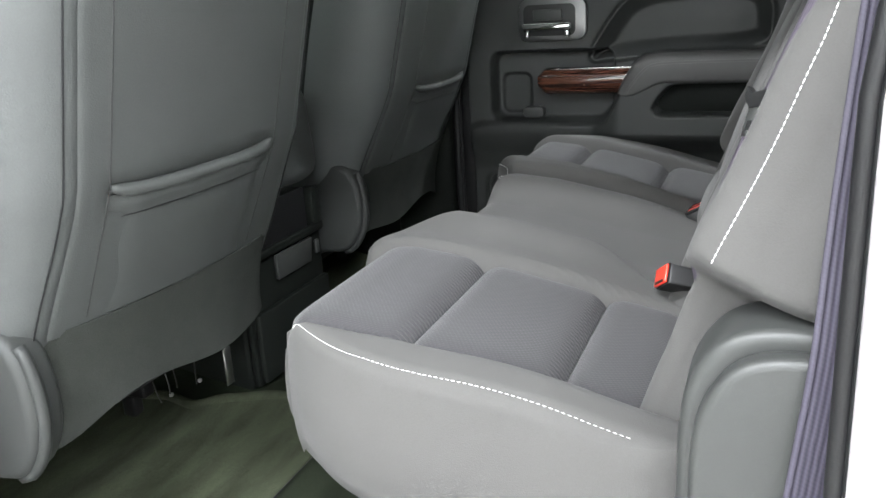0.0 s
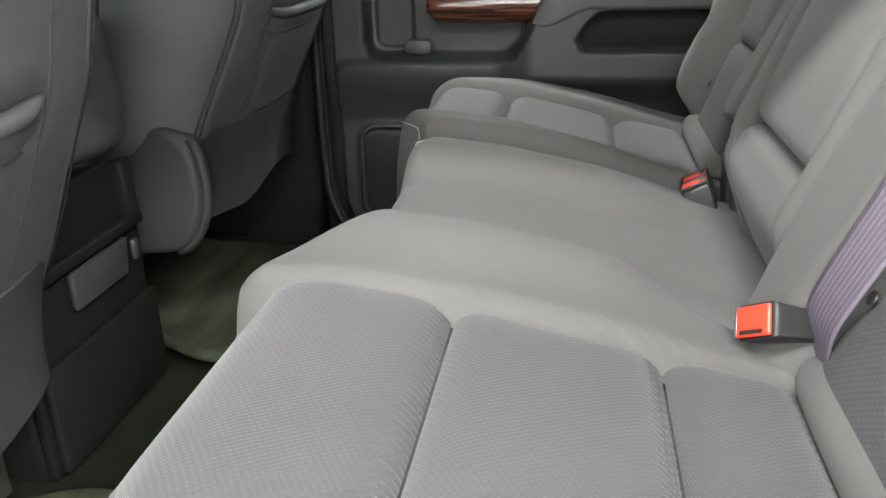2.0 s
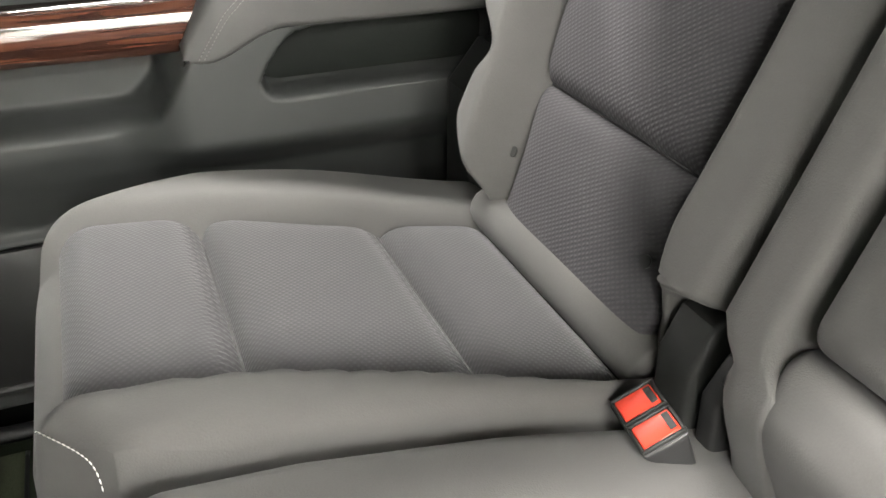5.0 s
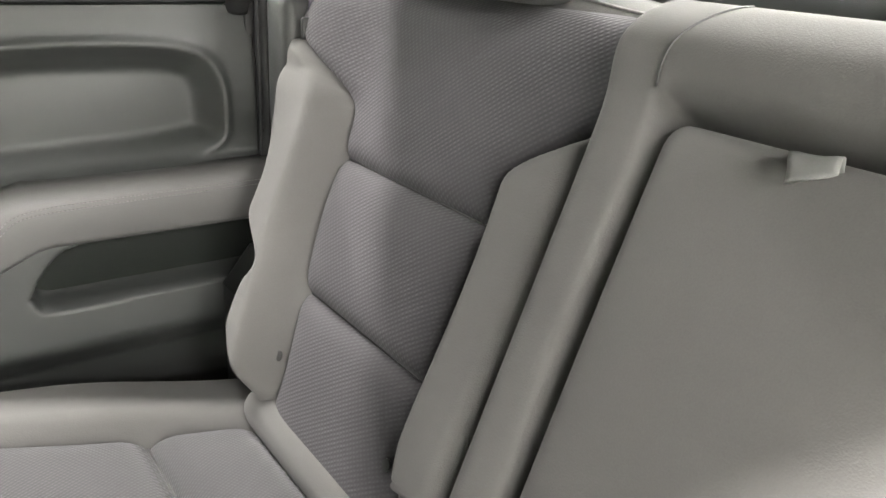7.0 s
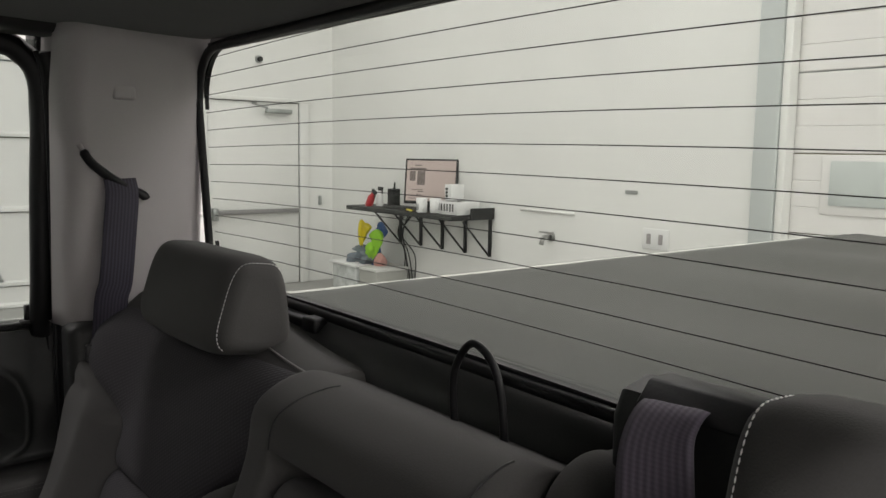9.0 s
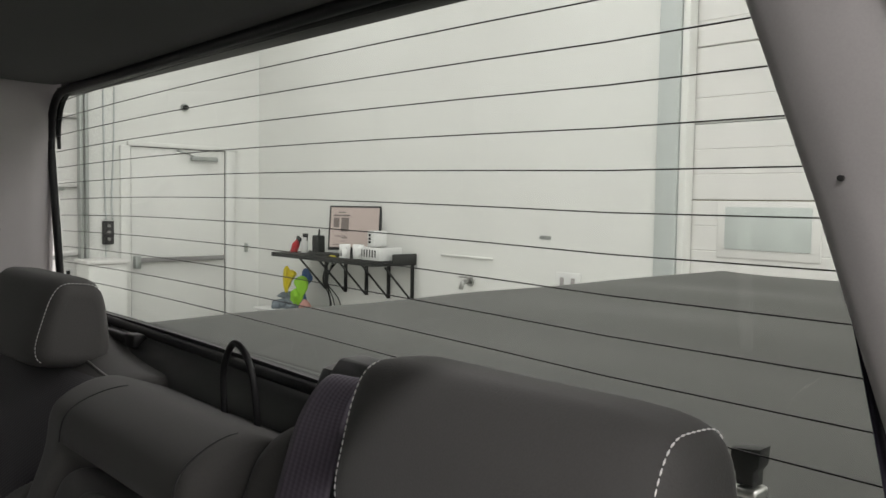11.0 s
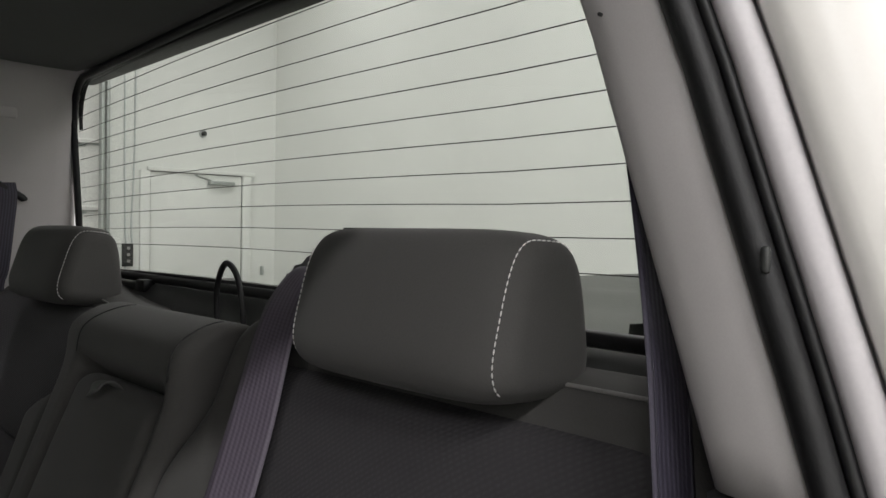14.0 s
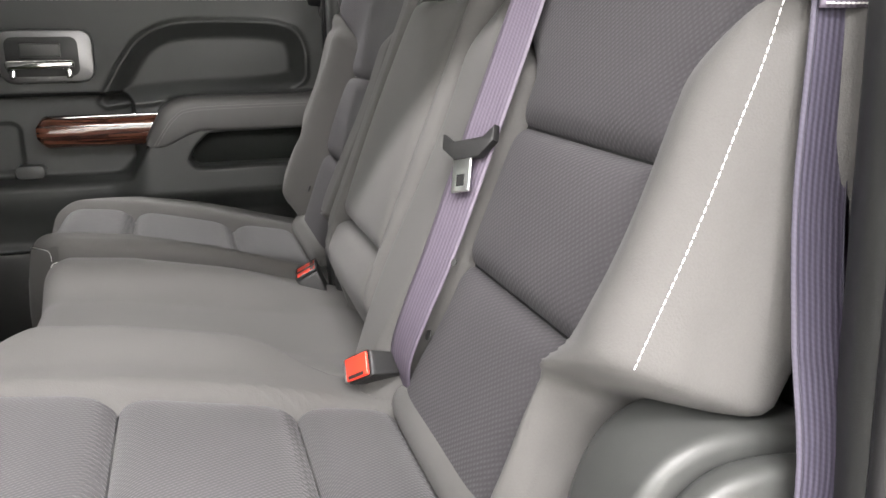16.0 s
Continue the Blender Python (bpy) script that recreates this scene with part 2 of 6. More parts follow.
M_HALLCEIL = mat("hall_ceiling_paint", (0.78, 0.78, 0.76), rough=0.8, var=0.02, bump=0.0)
M_GREYMETAL = mat("track_metal", (0.42, 0.44, 0.43), rough=0.35, metal=0.8, var=0.06, bump=0.0)


# ---- mesh helpers ----
def mesh_from(verts, faces, name="mesh", smooth=True):
    me = bpy.data.meshes.new(name)
    me.from_pydata([tuple(map(float, v)) for v in verts], [], [tuple(map(int, f)) for f in faces])
    if smooth:
        me.polygons.foreach_set("use_smooth", [True] * len(me.polygons))
    me.update()
    return me


def part(name, me, material, parent=None, label=""):
    """Links a mesh (or a bmesh) as one object under a thing or a part."""
    if isinstance(me, bmesh.types.BMesh):
        bm, me = me, bpy.data.meshes.new(name)
        bm.to_mesh(bm_clean(bm) and me)
        bm.free()
    me.materials.clear()
    me.materials.append(material)
    me.name = name
    ob = new(name, me)
    if parent is not None:
        bpy.context.view_layer.update()
        ob.parent = parent
        ob.matrix_parent_inverse = parent.matrix_world.inverted()
    if label:
        ob["label"] = label
    return ob


def bm_clean(bm):
    bmesh.ops.recalc_face_normals(bm, faces=bm.faces)
    return True


def thing(name, at, label, category, group="", kind=""):
    ob = new(name)
    ob.empty_display_size = 0.05
    ob.location = at
    return tagged(ob, label, category, group, kind)


def solo(name, me, material, label, category, group="", kind=""):
    return tagged(part(name, me, material), label, category, group, kind)


def grid(pts, cap=False, close_u=False):
    """A smooth quad sheet from an array (nu, nv, 3); cap closes its border loop underneath."""
    pts = np.asarray(pts, float)
    nu, nv = pts.shape[:2]
    idx = np.arange(nu * nv).reshape(nu, nv)
    if close_u:
        idx = np.vstack([idx, idx[:1]])
    a, b, c, d = idx[:-1, :-1], idx[1:, :-1], idx[1:, 1:], idx[:-1, 1:]
    faces = np.stack([a, b, c, d], -1).reshape(-1, 4).tolist()
    if cap and not close_u:
        loop = [*idx[0, :], *idx[1:, -1], *idx[-1, -2::-1], *idx[-2:0:-1, 0]]
        faces.append(loop)
    if cap and close_u:
        faces += [list(idx[:-1, 0]), list(idx[:-1, -1])]
    bm = bmesh.new()
    vs = [bm.verts.new(p) for p in pts.reshape(-1, 3)]
    for f in faces:
        try:
            bm.faces.new([vs[i] for i in f])
        except ValueError:
            pass
    bmesh.ops.remove_doubles(bm, verts=bm.verts, dist=1e-5)
    bmesh.ops.recalc_face_normals(bm, faces=bm.faces)
    me = bpy.data.meshes.new("sheet")
    bm.to_mesh(me)
    bm.free()
    me.polygons.foreach_set("use_smooth", [len(p.vertices) <= 4 for p in me.polygons])
    return me


def box(lo, hi, r=0.004, seg=2, m=None, smooth=True):
    """A box between two corners with rounded edges."""
    bm = bmesh.new()
    bmesh.ops.create_cube(bm, size=1.0)
    lo, hi = Vector(lo), Vector(hi)
    bmesh.ops.transform(bm, matrix=Matrix.Translation((lo + hi) / 2) @ Matrix.Diagonal((*(hi - lo), 1)), verts=bm.verts)
    if r > 0:
        bmesh.ops.bevel(bm, geom=list(bm.edges), offset=min(r, min(hi - lo) * 0.49), segments=seg, profile=0.5, affect="EDGES")
    if m is not None:
        bmesh.ops.transform(bm, matrix=m, verts=bm.verts)
    bmesh.ops.recalc_face_normals(bm, faces=bm.faces)
    me = bpy.data.meshes.new("box")
    bm.to_mesh(me)
    bm.free()
    if smooth and r > 0:
        me.polygons.foreach_set("use_smooth", [True] * len(me.polygons))
        me.set_sharp_from_angle(angle=radians(50))
    return me


def prism(poly, axis, a, b, r=0.004, seg=2, m=None):
    """A polygon in the two axes other than axis, drawn out from a to b along it, with rounded edges."""
    def place(p, h):
        q = list(p)
        q.insert(axis, h)
        return q
    bm = bmesh.new()
    lower = [bm.verts.new(place(p, a)) for p in poly]
    upper = [bm.verts.new(place(p, b)) for p in poly]
    n = len(poly)
    bm.faces.new(lower)
    bm.faces.new(upper[::-1])
    for i in range(n):
        bm.faces.new([lower[i], lower[(i + 1) % n], upper[(i + 1) % n], upper[i]])
    bmesh.ops.recalc_face_normals(bm, faces=bm.faces)
    if r > 0:
        caps = [e for e in bm.edges if any(len(f.verts) == n for f in e.link_faces)]
        bmesh.ops.bevel(bm, geom=caps, offset=r, segments=seg, profile=0.5, affect="EDGES")
    if m is not None:
        bmesh.ops.transform(bm, matrix=m, verts=bm.verts)
    me = bpy.data.meshes.new("prism")
    bm.to_mesh(me)
    bm.free()
    me.polygons.foreach_set("use_smooth", [True] * len(me.polygons))
    me.set_sharp_from_angle(angle=radians(35))
    return me


def smooth_line(points, n=40):
    """Catmull-Rom through points."""
    p = np.array([points[0], *points, points[-1]], float)
    out = []
    segs = len(points) - 1
    for k in range(n + 1):
        s = min(k * segs / n, segs - 1e-9)
        i, u = int(s), s - int(s)
        a, b, c, d = p[i], p[i + 1], p[i + 2], p[i + 3]
        out.append(0.5 * (2 * b + (c - a) * u + (2 * a - 5 * b + 4 * c - d) * u * u + (3 * b - a - 3 * c + d) * u ** 3))
    return np.array(out)


def frames_along(line):
    t = np.gradient(line, axis=0)
    t /= np.linalg.norm(t, axis=1)[:, None] + 1e-12
    up = np.array([0.0, 0.0, 1.0]) if abs(t[0][2]) < 0.9 else np.array([0.0, 1.0, 0.0])
    sides = []
    for k in range(len(line)):
        s = up - t[k] * (up @ t[k])
        s /= np.linalg.norm(s) + 1e-12
        up = s
        sides.append(s)
    s = np.array(sides)
    return t, s, np.cross(t, s)


def tube(line, r, sides=8):
    """A round bar along a line; r may be one radius or one for each point."""
    line = np.asarray(line, float)
    t, s, b = frames_along(line)
    r = np.broadcast_to(r, len(line))
    a = np.linspace(0, 2 * np.pi, sides, endpoint=False)
    ring = np.cos(a)[:, None, None] * s[None] + np.sin(a)[:, None, None] * b[None]
    return grid(line[None] + ring * r[None, :, None], cap=True, close_u=True)


def ribbon(line, across, width, thick=0.0014):
    """Flat webbing along a line; across gives its width's direction at each point. Its UV runs in metres across and along."""
    line, across = np.asarray(line, float), np.asarray(across, float)
    across = np.broadcast_to(across, line.shape)
    t = np.gradient(line, axis=0)
    step = np.linalg.norm(t, axis=1)
    t = t / step[:, None]
    across = across - t * (across * t).sum(1)[:, None]
    across = across / np.linalg.norm(across, axis=1)[:, None]
    nrm = np.cross(t, across)
    run = np.cumsum(step)
    us = np.linspace(-1, 1, 9)
    sec = [(u * width / 2, thick / 2 * (0.3 if abs(u) == 1 else 1.0)) for u in us] + [(u * width / 2, -thick / 2 * (0.3 if abs(u) == 1 else 1.0)) for u in us[::-1]]
    n, k = len(line), len(sec)
    verts = [line[i] + across[i] * u + nrm[i] * v for i in range(n) for u, v in sec]
    faces = [(i * k + j, i * k + (j + 1) % k, (i + 1) * k + (j + 1) % k, (i + 1) * k + j) for i in range(n - 1) for j in range(k)]
    faces += [tuple(range(k)), tuple(range((n - 1) * k, n * k))]
    me = mesh_from(verts, faces)
    uv = me.uv_layers.new(name="webbing")
    for lp in me.loops:
        i, j = divmod(lp.vertex_index, k)
        uv.data[lp.index].uv = (sec[j][0], run[i])
    return me


def stitches(line, length=0.0034, gap=0.0011, r=0.0006, lift=None):
    """A seam of short thread lengths along a line, as one mesh."""
    line = np.asarray(line, float)
    seg = np.linalg.norm(np.diff(line, axis=0), axis=1)
    s = np.r_[0, np.cumsum(seg)]
    verts, faces = [], []
    pos = 0.0
    while pos + length < s[-1]:
        a = np.array([np.interp(pos, s, line[:, i]) for i in range(3)])
        b = np.array([np.interp(pos + length, s, line[:, i]) for i in range(3)])
        t = (b - a) / np.linalg.norm(b - a)
        u = np.cross(t, (0.31, 0.74, 0.6))
        u /= np.linalg.norm(u)
        w = np.cross(t, u)
        n = len(verts)
        for q, rr in ((a, r * 0.5), ((a + b) / 2, r), (b, r * 0.5)):
            verts += [q + rr * u, q + rr * w, q - rr * u, q - rr * w]
        for k in (0, 4):
            faces += [(n + k + i, n + k + (i + 1) % 4, n + k + 4 + (i + 1) % 4, n + k + 4 + i) for i in range(4)]
        faces += [(n, n + 1, n + 2, n + 3), (n + 8, n + 9, n + 10, n + 11)]
        pos += length + gap
    return mesh_from(verts, faces)


def sst(a, b, x):
    u = np.clip((np.asarray(x, float) - a) / (b - a), 0, 1)
    return u * u * (3 - 2 * u)


def spread(n):
    """n steps from -1 to 1, closer together at both ends."""
    return np.sin(np.pi / 2 * np.linspace(-1, 1, n))


def rim(d, r):
    """How far a rounded edge of radius r has dropped at the distance d inside its border."""
    u = np.clip(1 - np.asarray(d, float) / r, 0, 1)
    return r * (1 - np.sqrt(np.clip(1 - u * u, 0, 1)))


def padded(surface, outward, nu, nv, deep, wrap=7, bulge=0.012, curl=0.03, soften=0.0):
    """An upholstered pad: a top sheet surface(p, q) with p, q from -1 to 1, its border drawn down by deep along down."""
    p, q = spread(nu), spread(nv)
    k = np.arange(1, wrap + 1) / wrap
    pe = np.r_[-1 - k[::-1], p, 1 + k]
    qe = np.r_[-1 - k[::-1], q, 1 + k]
    P, Q = np.meshgrid(pe, qe, indexing="ij")
    f = np.maximum(np.maximum(np.abs(P) - 1, np.abs(Q) - 1), 0)
    pc, qc = np.clip(P, -1, 1), np.clip(Q, -1, 1)
    top = surface(pc * (1 - soften * np.abs(qc) ** 8), qc * (1 - soften * np.abs(pc) ** 8))
    along_p, along_q, down = outward
    op = np.where(np.abs(P) > 1, np.sign(P), 0.0)
    oq = np.where(np.abs(Q) > 1, np.sign(Q), 0.0)
    out = bulge * np.sin(np.pi * np.clip(f, 0, 1)) - curl * np.clip((f - 0.6) / 0.4, 0, 1) ** 2
    pts = top + down * (f * deep)[..., None] + along_p * (op * out)[..., None] + along_q * (oq * out)[..., None]
    return grid(pts, cap=True)




# ---- hall ----
def plain_wall(name, lo, hi, material):
    return solo(name, box(lo, hi, 0), material, "unseen plain white hall wall closing the hall", "wall", kind="structure")


def wall_with_hole(name, axis, at, thick, lo, hi, holes, material, label):
    """A wall across axis with rectangular holes, given as (u0, v0, u1, v1) in the wall's own two axes."""
    us = sorted({lo[0], hi[0], *[h[0] for h in holes], *[h[2] for h in holes]})
    vs = sorted({lo[1], hi[1], *[h[1] for h in holes], *[h[3] for h in holes]})
    verts, faces = [], []
    for a, b in zip(us, us[1:]):
        for c, d in zip(vs, vs[1:]):
            mid = ((a + b) / 2, (c + d) / 2)
            if any(h[0] < mid[0] < h[2] and h[1] < mid[1] < h[3] for h in holes):
                continue
            n = len(verts)
            for h in (at, at + thick):
                for u, v in ((a, c), (b, c), (b, d), (a, d)):
                    q = [u, v]
                    q.insert(axis, h)
                    verts.append(q)
            faces += [(n, n + 1, n + 2, n + 3), (n + 4, n + 7, n + 6, n + 5), (n, n + 4, n + 5, n + 1),
                      (n + 1, n + 5, n + 6, n + 2), (n + 2, n + 6, n + 7, n + 3), (n + 3, n + 7, n + 4, n)]
    return solo(name, mesh_from(verts, faces, smooth=False), material, label, "wall", kind="structure")


solo("ground", box((-7, HALL_NEAR, GROUND - 0.2), (WALL_X + 0.2, WALL_Y + 0.2, GROUND), 0), M_CONCRETE, "smooth grey concrete hall floor", "floor", kind="structure")
solo("ceiling", box((-7, HALL_NEAR, HALL_TOP), (WALL_X + 0.2, WALL_Y + 0.2, HALL_TOP + 0.2), 0), M_HALLCEIL, "white painted hall ceiling", "ceiling", kind="structure")
REAR_DOOR = (-2.2, GROUND, 2.42, 3.3)      # opening of the garage door in the rear wall: y, z, y, z
SIDE_DOOR = (-3.0, GROUND, 3.22, 3.3)      # opening of the garage door in the side wall: x, z, x, z
wall_with_hole("wall_rear", 0, WALL_X, 0.2, (HALL_NEAR, GROUND), (WALL_Y, HALL_TOP), [REAR_DOOR], M_WALL, "white painted hall wall behind the truck")
wall_with_hole("wall_side", 1, WALL_Y, 0.2, (-7, GROUND), (WALL_X, HALL_TOP), [SIDE_DOOR], M_WALL, "white painted hall wall with an exit door")
solo("wall_near", box((-7, HALL_NEAR - 0.2, GROUND), (WALL_X, HALL_NEAR, HALL_TOP), 0), M_WALL, "unseen plain white hall wall closing the hall", "wall", kind="structure")
plain_wall("wall_front", (-7.2, HALL_NEAR, GROUND), (-7, WALL_Y, HALL_TOP), M_WALL)


def garage_door(name, axis, at, span, panel_h, ribs, label):
    """A sectional door of ribbed panels standing back in its opening."""
    u0, v0, u1, v1 = span
    base = [0, 0, 0]
    base[axis], base[1 - axis], base[2] = at, (u0 + u1) / 2, v0
    door = thing(name, base, label, "garage door")
    shift = 0.0 if ribs > 1 else panel_h - (SIDE_JOINT - v0)
    n = int(math.ceil((v1 - v0 + shift) / panel_h))
    g = 0.004 if ribs > 1 else 0.005
    for k in range(n):
        lo, hi = max(v0, v0 - shift + k * panel_h), min(v0 - shift + (k + 1) * panel_h, v1)
        poly = [(0.0, lo + g)]
        m = ribs
        for j in range(m):
            a = lo + g + (hi - lo - 2 * g) * j / m
            b = lo + g + (hi - lo - 2 * g) * (j + 1) / m
            if m == 1:          # a projecting lip along the panel's foot, the face falling back above it
                poly += [(-0.034, a + 0.002), (-0.036, a + 0.030), (-0.010, a + 0.050), (-0.006, b - 0.004)]
            else:
                poly += [(-0.006, a + 0.005), (-0.006, b - 0.005)] + ([(-0.0005, b - 0.001), (-0.0005, b + 0.001)] if j < m - 1 else [])
        poly += [(0.0, hi - g), (0.045, hi - g), (0.045, lo + g)]
        poly = [(p[0] + at, p[1]) for p in poly]
        me = prism(poly, 1 - axis, u0, u1, 0)
        part("panel", me, M_GDOOR, door)
    return door


SIDE_PANEL, SIDE_JOINT = 0.7175, -0.235      # panel height of the side door, height of its lowest joint
rear_garage = garage_door("garage_door", 0, WALL_X + 0.10, REAR_DOOR, 0.533, 3, "white sectional garage door with a frosted window")
garage_door("garage_door", 1, WALL_Y + 0.10, SIDE_DOOR, SIDE_PANEL, 1, "white sectional garage door with flat panels")
# frosted window in the rear door: frame and pane
wf = part("window_frame", prism([(1.40, 0.755), (2.11, 0.755), (2.11, 1.145), (1.40, 1.145)], 0, WALL_X + 0.082, WALL_X + 0.096, 0.006), M_GDOOR, rear_garage)
part("pane", prism([(1.46, 0.815), (2.05, 0.815), (2.05, 1.105), (1.46, 1.105)], 0, WALL_X + 0.074, WALL_X + 0.081, 0.004), M_FROST, wf, "frosted pale grey pane")
# jambs of both openings
solo("trim", box((WALL_X - 0.03, 2.37, GROUND), (WALL_X + 0.10, 2.54, HALL_TOP), 0.006), M_JAMB, "pale grey steel door jamb on the wall", "door jamb", kind="structure")
solo("trim", box((WALL_X - 0.012, 2.31, GROUND), (WALL_X + 0.09, 2.365, 3.3), 0.004), M_WALL, "white door stop strip along the garage opening", "door jamb", kind="structure")
# side door's tracks, hinges and opener box
track = thing("door_track", (3.2, WALL_Y - 0.05, GROUND), "grey metal garage door track on the wall", "door track")
part("rail", box((3.16, WALL_Y - 0.10, GROUND), (3.19, WALL_Y - 0.005, 3.6), 0.003), M_GREYMETAL, track)
part("rail", box((3.225, WALL_Y - 0.07, GROUND), (3.26, WALL_Y - 0.004, 3.6), 0.003), M_GREYMETAL, track)
for hz in (SIDE_JOINT + SIDE_PANEL * k for k in range(0, 5)):
    hinge = thing("roller_bracket", (2.95, WALL_Y + 0.09, hz), "small grey roller bracket on the garage door", "roller bracket", "garage door roller brackets")
    part("plate", box((2.80, WALL_Y + 0.076, hz - 0.035), (3.06, WALL_Y + 0.092, hz - 0.012), 0.003), M_GREYMETAL, hinge)
    part("plate", box((2.86, WALL_Y + 0.070, hz + 0.012), (3.14, WALL_Y + 0.092, hz + 0.03), 0.003), M_GREYMETAL, hinge)
    part("roller_stem", tube([(2.95, WALL_Y + 0.06, hz), (3.18, WALL_Y + 0.03, hz)], 0.008), M_STEEL, hinge)
for kx in (-0.80, 0.42, 1.63):
    for kz in range(5):
        lz = SIDE_JOINT + SIDE_PANEL * kz + 0.052
        lug = thing("door_latch", (kx, WALL_Y + 0.09, lz), "small grey triangular bracket over a garage door joint", "bracket", "garage door brackets")
        part("plate", prism([(kx - 0.042, lz), (kx + 0.042, lz), (kx + 0.036, lz + 0.055), (kx + 0.008, lz + 0.12), (kx - 0.008, lz + 0.12), (kx - 0.036, lz + 0.055)], 1, WALL_Y + 0.072, WALL_Y + 0.0885, 0.004), M_GREYMETAL, lug)
        part("pin", tube([(kx - 0.05, WALL_Y + 0.068, lz + 0.012), (kx + 0.05, WALL_Y + 0.068, lz + 0.012)], 0.010, 8), M_STEEL, lug)

# exit door in the side wall
ex = tagged(thing("door_1", (4.26, WALL_Y, GROUND), "closed white steel exit door with a push bar", "door"), kind="structure")
part("leaf", box((3.72, WALL_Y - 0.020, GROUND + 0.01), (4.83, WALL_Y - 0.004, 1.655), 0.003), M_WALL, ex)
part("door_frame", box((3.68, WALL_Y - 0.05, 1.665), (5.0, WALL_Y - 0.003, 1.71), 0.004), M_WALL, ex)
part("jamb", box((4.842, WALL_Y - 0.045, GROUND), (4.95, WALL_Y - 0.003, 1.664), 0.004), M_WALL, ex)
part("jamb", box((3.60, WALL_Y - 0.045, GROUND), (3.708, WALL_Y - 0.003, 1.664), 0.004), M_WALL, ex)
part("reveal", box((4.829, WALL_Y - 0.010, GROUND + 0.01), (4.841, WALL_Y - 0.003, 1.66), 0), M_DARKGREY, ex)
part("reveal", box((3.72, WALL_Y - 0.010, 1.656), (4.84, WALL_Y - 0.003, 1.664), 0), M_DARKGREY, ex)
push = part("push_bar", box((3.80, WALL_Y - 0.095, 0.395), (4.80, WALL_Y - 0.04, 0.445), 0.008), M_PUSHBAR, ex, "brushed grey push bar")
part("bar_end", box((3.735, WALL_Y - 0.10, 0.33), (3.80, WALL_Y - 0.02, 0.47), 0.008), M_GREYMETAL, push)
closer = part("door_closer", box((4.40, WALL_Y - 0.09, 1.535), (4.72, WALL_Y - 0.021, 1.585), 0.01), M_GREYMETAL, ex, "grey door closer")
part("closer_arm", tube([(4.42, WALL_Y - 0.06, 1.59), (4.20, WALL_Y - 0.11, 1.635), (4.30, WALL_Y - 0.05, 1.66)], 0.010), M_GREYMETAL, closer)
# small fixtures on the side wall
spr = thing("wall_sprinkler", (4.34, WALL_Y, 2.13), "small dark round fitting on the white wall", "wall fitting")
part("rosette", tube([(4.34, WALL_Y, 2.13), (4.34, WALL_Y - 0.02, 2.13)], 0.045, 14), M_GREYMETAL, spr)
part("head", tube([(4.34, WALL_Y - 0.02, 2.13), (4.34, WALL_Y - 0.06, 2.13)], 0.028, 12), M_DARKGREY, spr)
bx = thing("control_box", (3.45, WALL_Y, 0.70), "dark door control box with buttons on the wall", "switch box")
part("case", box((3.41, WALL_Y - 0.06, 0.60), (3.52, WALL_Y - 0.003, 0.85), 0.006), M_DARKGREY, bx)
for k in range(3):
    part("button", tube([(3.465, WALL_Y - 0.06, 0.66 + 0.07 * k), (3.465, WALL_Y - 0.072, 0.66 + 0.07 * k)], 0.018, 10), M_PILLAR, bx)
for cx, wob in ((3.43, 0.0), (3.50, 0.05)):
    solo("wall_cable", tube(smooth_line([(cx + wob, WALL_Y - 0.02, 3.6), (cx + wob * 0.8, WALL_Y - 0.02, 1.9), (cx + 0.01, WALL_Y - 0.02, 1.1), (cx + 0.02, WALL_Y - 0.02, 0.86)], 20), 0.010, 6),
         M_JAMB, "thin grey cable running down the wall", "cable", "wall cables")
solo("wall_cable", tube(smooth_line([(3.45, WALL_Y - 0.02, 0.6), (3.44, WALL_Y - 0.02, 0.45), (3.38, WALL_Y - 0.02, 0.3)], 10), 0.010, 6), M_JAMB, "thin grey cable running down the wall", "cable", "wall cables")
can = thing("storage_bin", (3.3, WALL_Y - 0.3, GROUND), "white plastic bin standing by the wall", "bin")
part("body", prism([(3.12, WALL_Y - 0.42), (3.52, WALL_Y - 0.42), (3.52, WALL_Y - 0.06), (3.12, WALL_Y - 0.06)], 2, GROUND, 0.42, 0.02), M_WALL, can)
part("lid", prism([(3.10, WALL_Y - 0.44), (3.54, WALL_Y - 0.44), (3.54, WALL_Y - 0.05), (3.10, WALL_Y - 0.05)], 2, 0.421, 0.46, 0.012), M_GDOOR, can)
sw = thing("wall_hook", (5.12, WALL_Y, 0.53), "small dark hook on the white wall", "hook")
part("stem", box((5.10, WALL_Y - 0.05, 0.47), (5.13, WALL_Y - 0.003, 0.58), 0.006), M_GREYMETAL, sw)

# ---- shelf and what stands on and under it ----
SX0, SX1, SY0, SY1, SZ = 4.78, 5.30, 5.17, 6.95, 0.50      # shelf: x from, to the wall; y from, to; underside of the board
shelf = thing("wall_shelf", (5.2, 6.0, 0.2), "black wall shelf on four triangular metal brackets", "shelf")
part("board", box((SX0, SY0, SZ), (SX1 - 0.004, SY1, SZ + 0.045), 0.004), M_DARKGREY, shelf)
part("end_lip", box((SX1 - 0.30, SY0 - 0.012, SZ + 0.0), (SX1 - 0.004, SY0 - 0.001, SZ + 0.11), 0.003), M_DARKGREY, shelf)
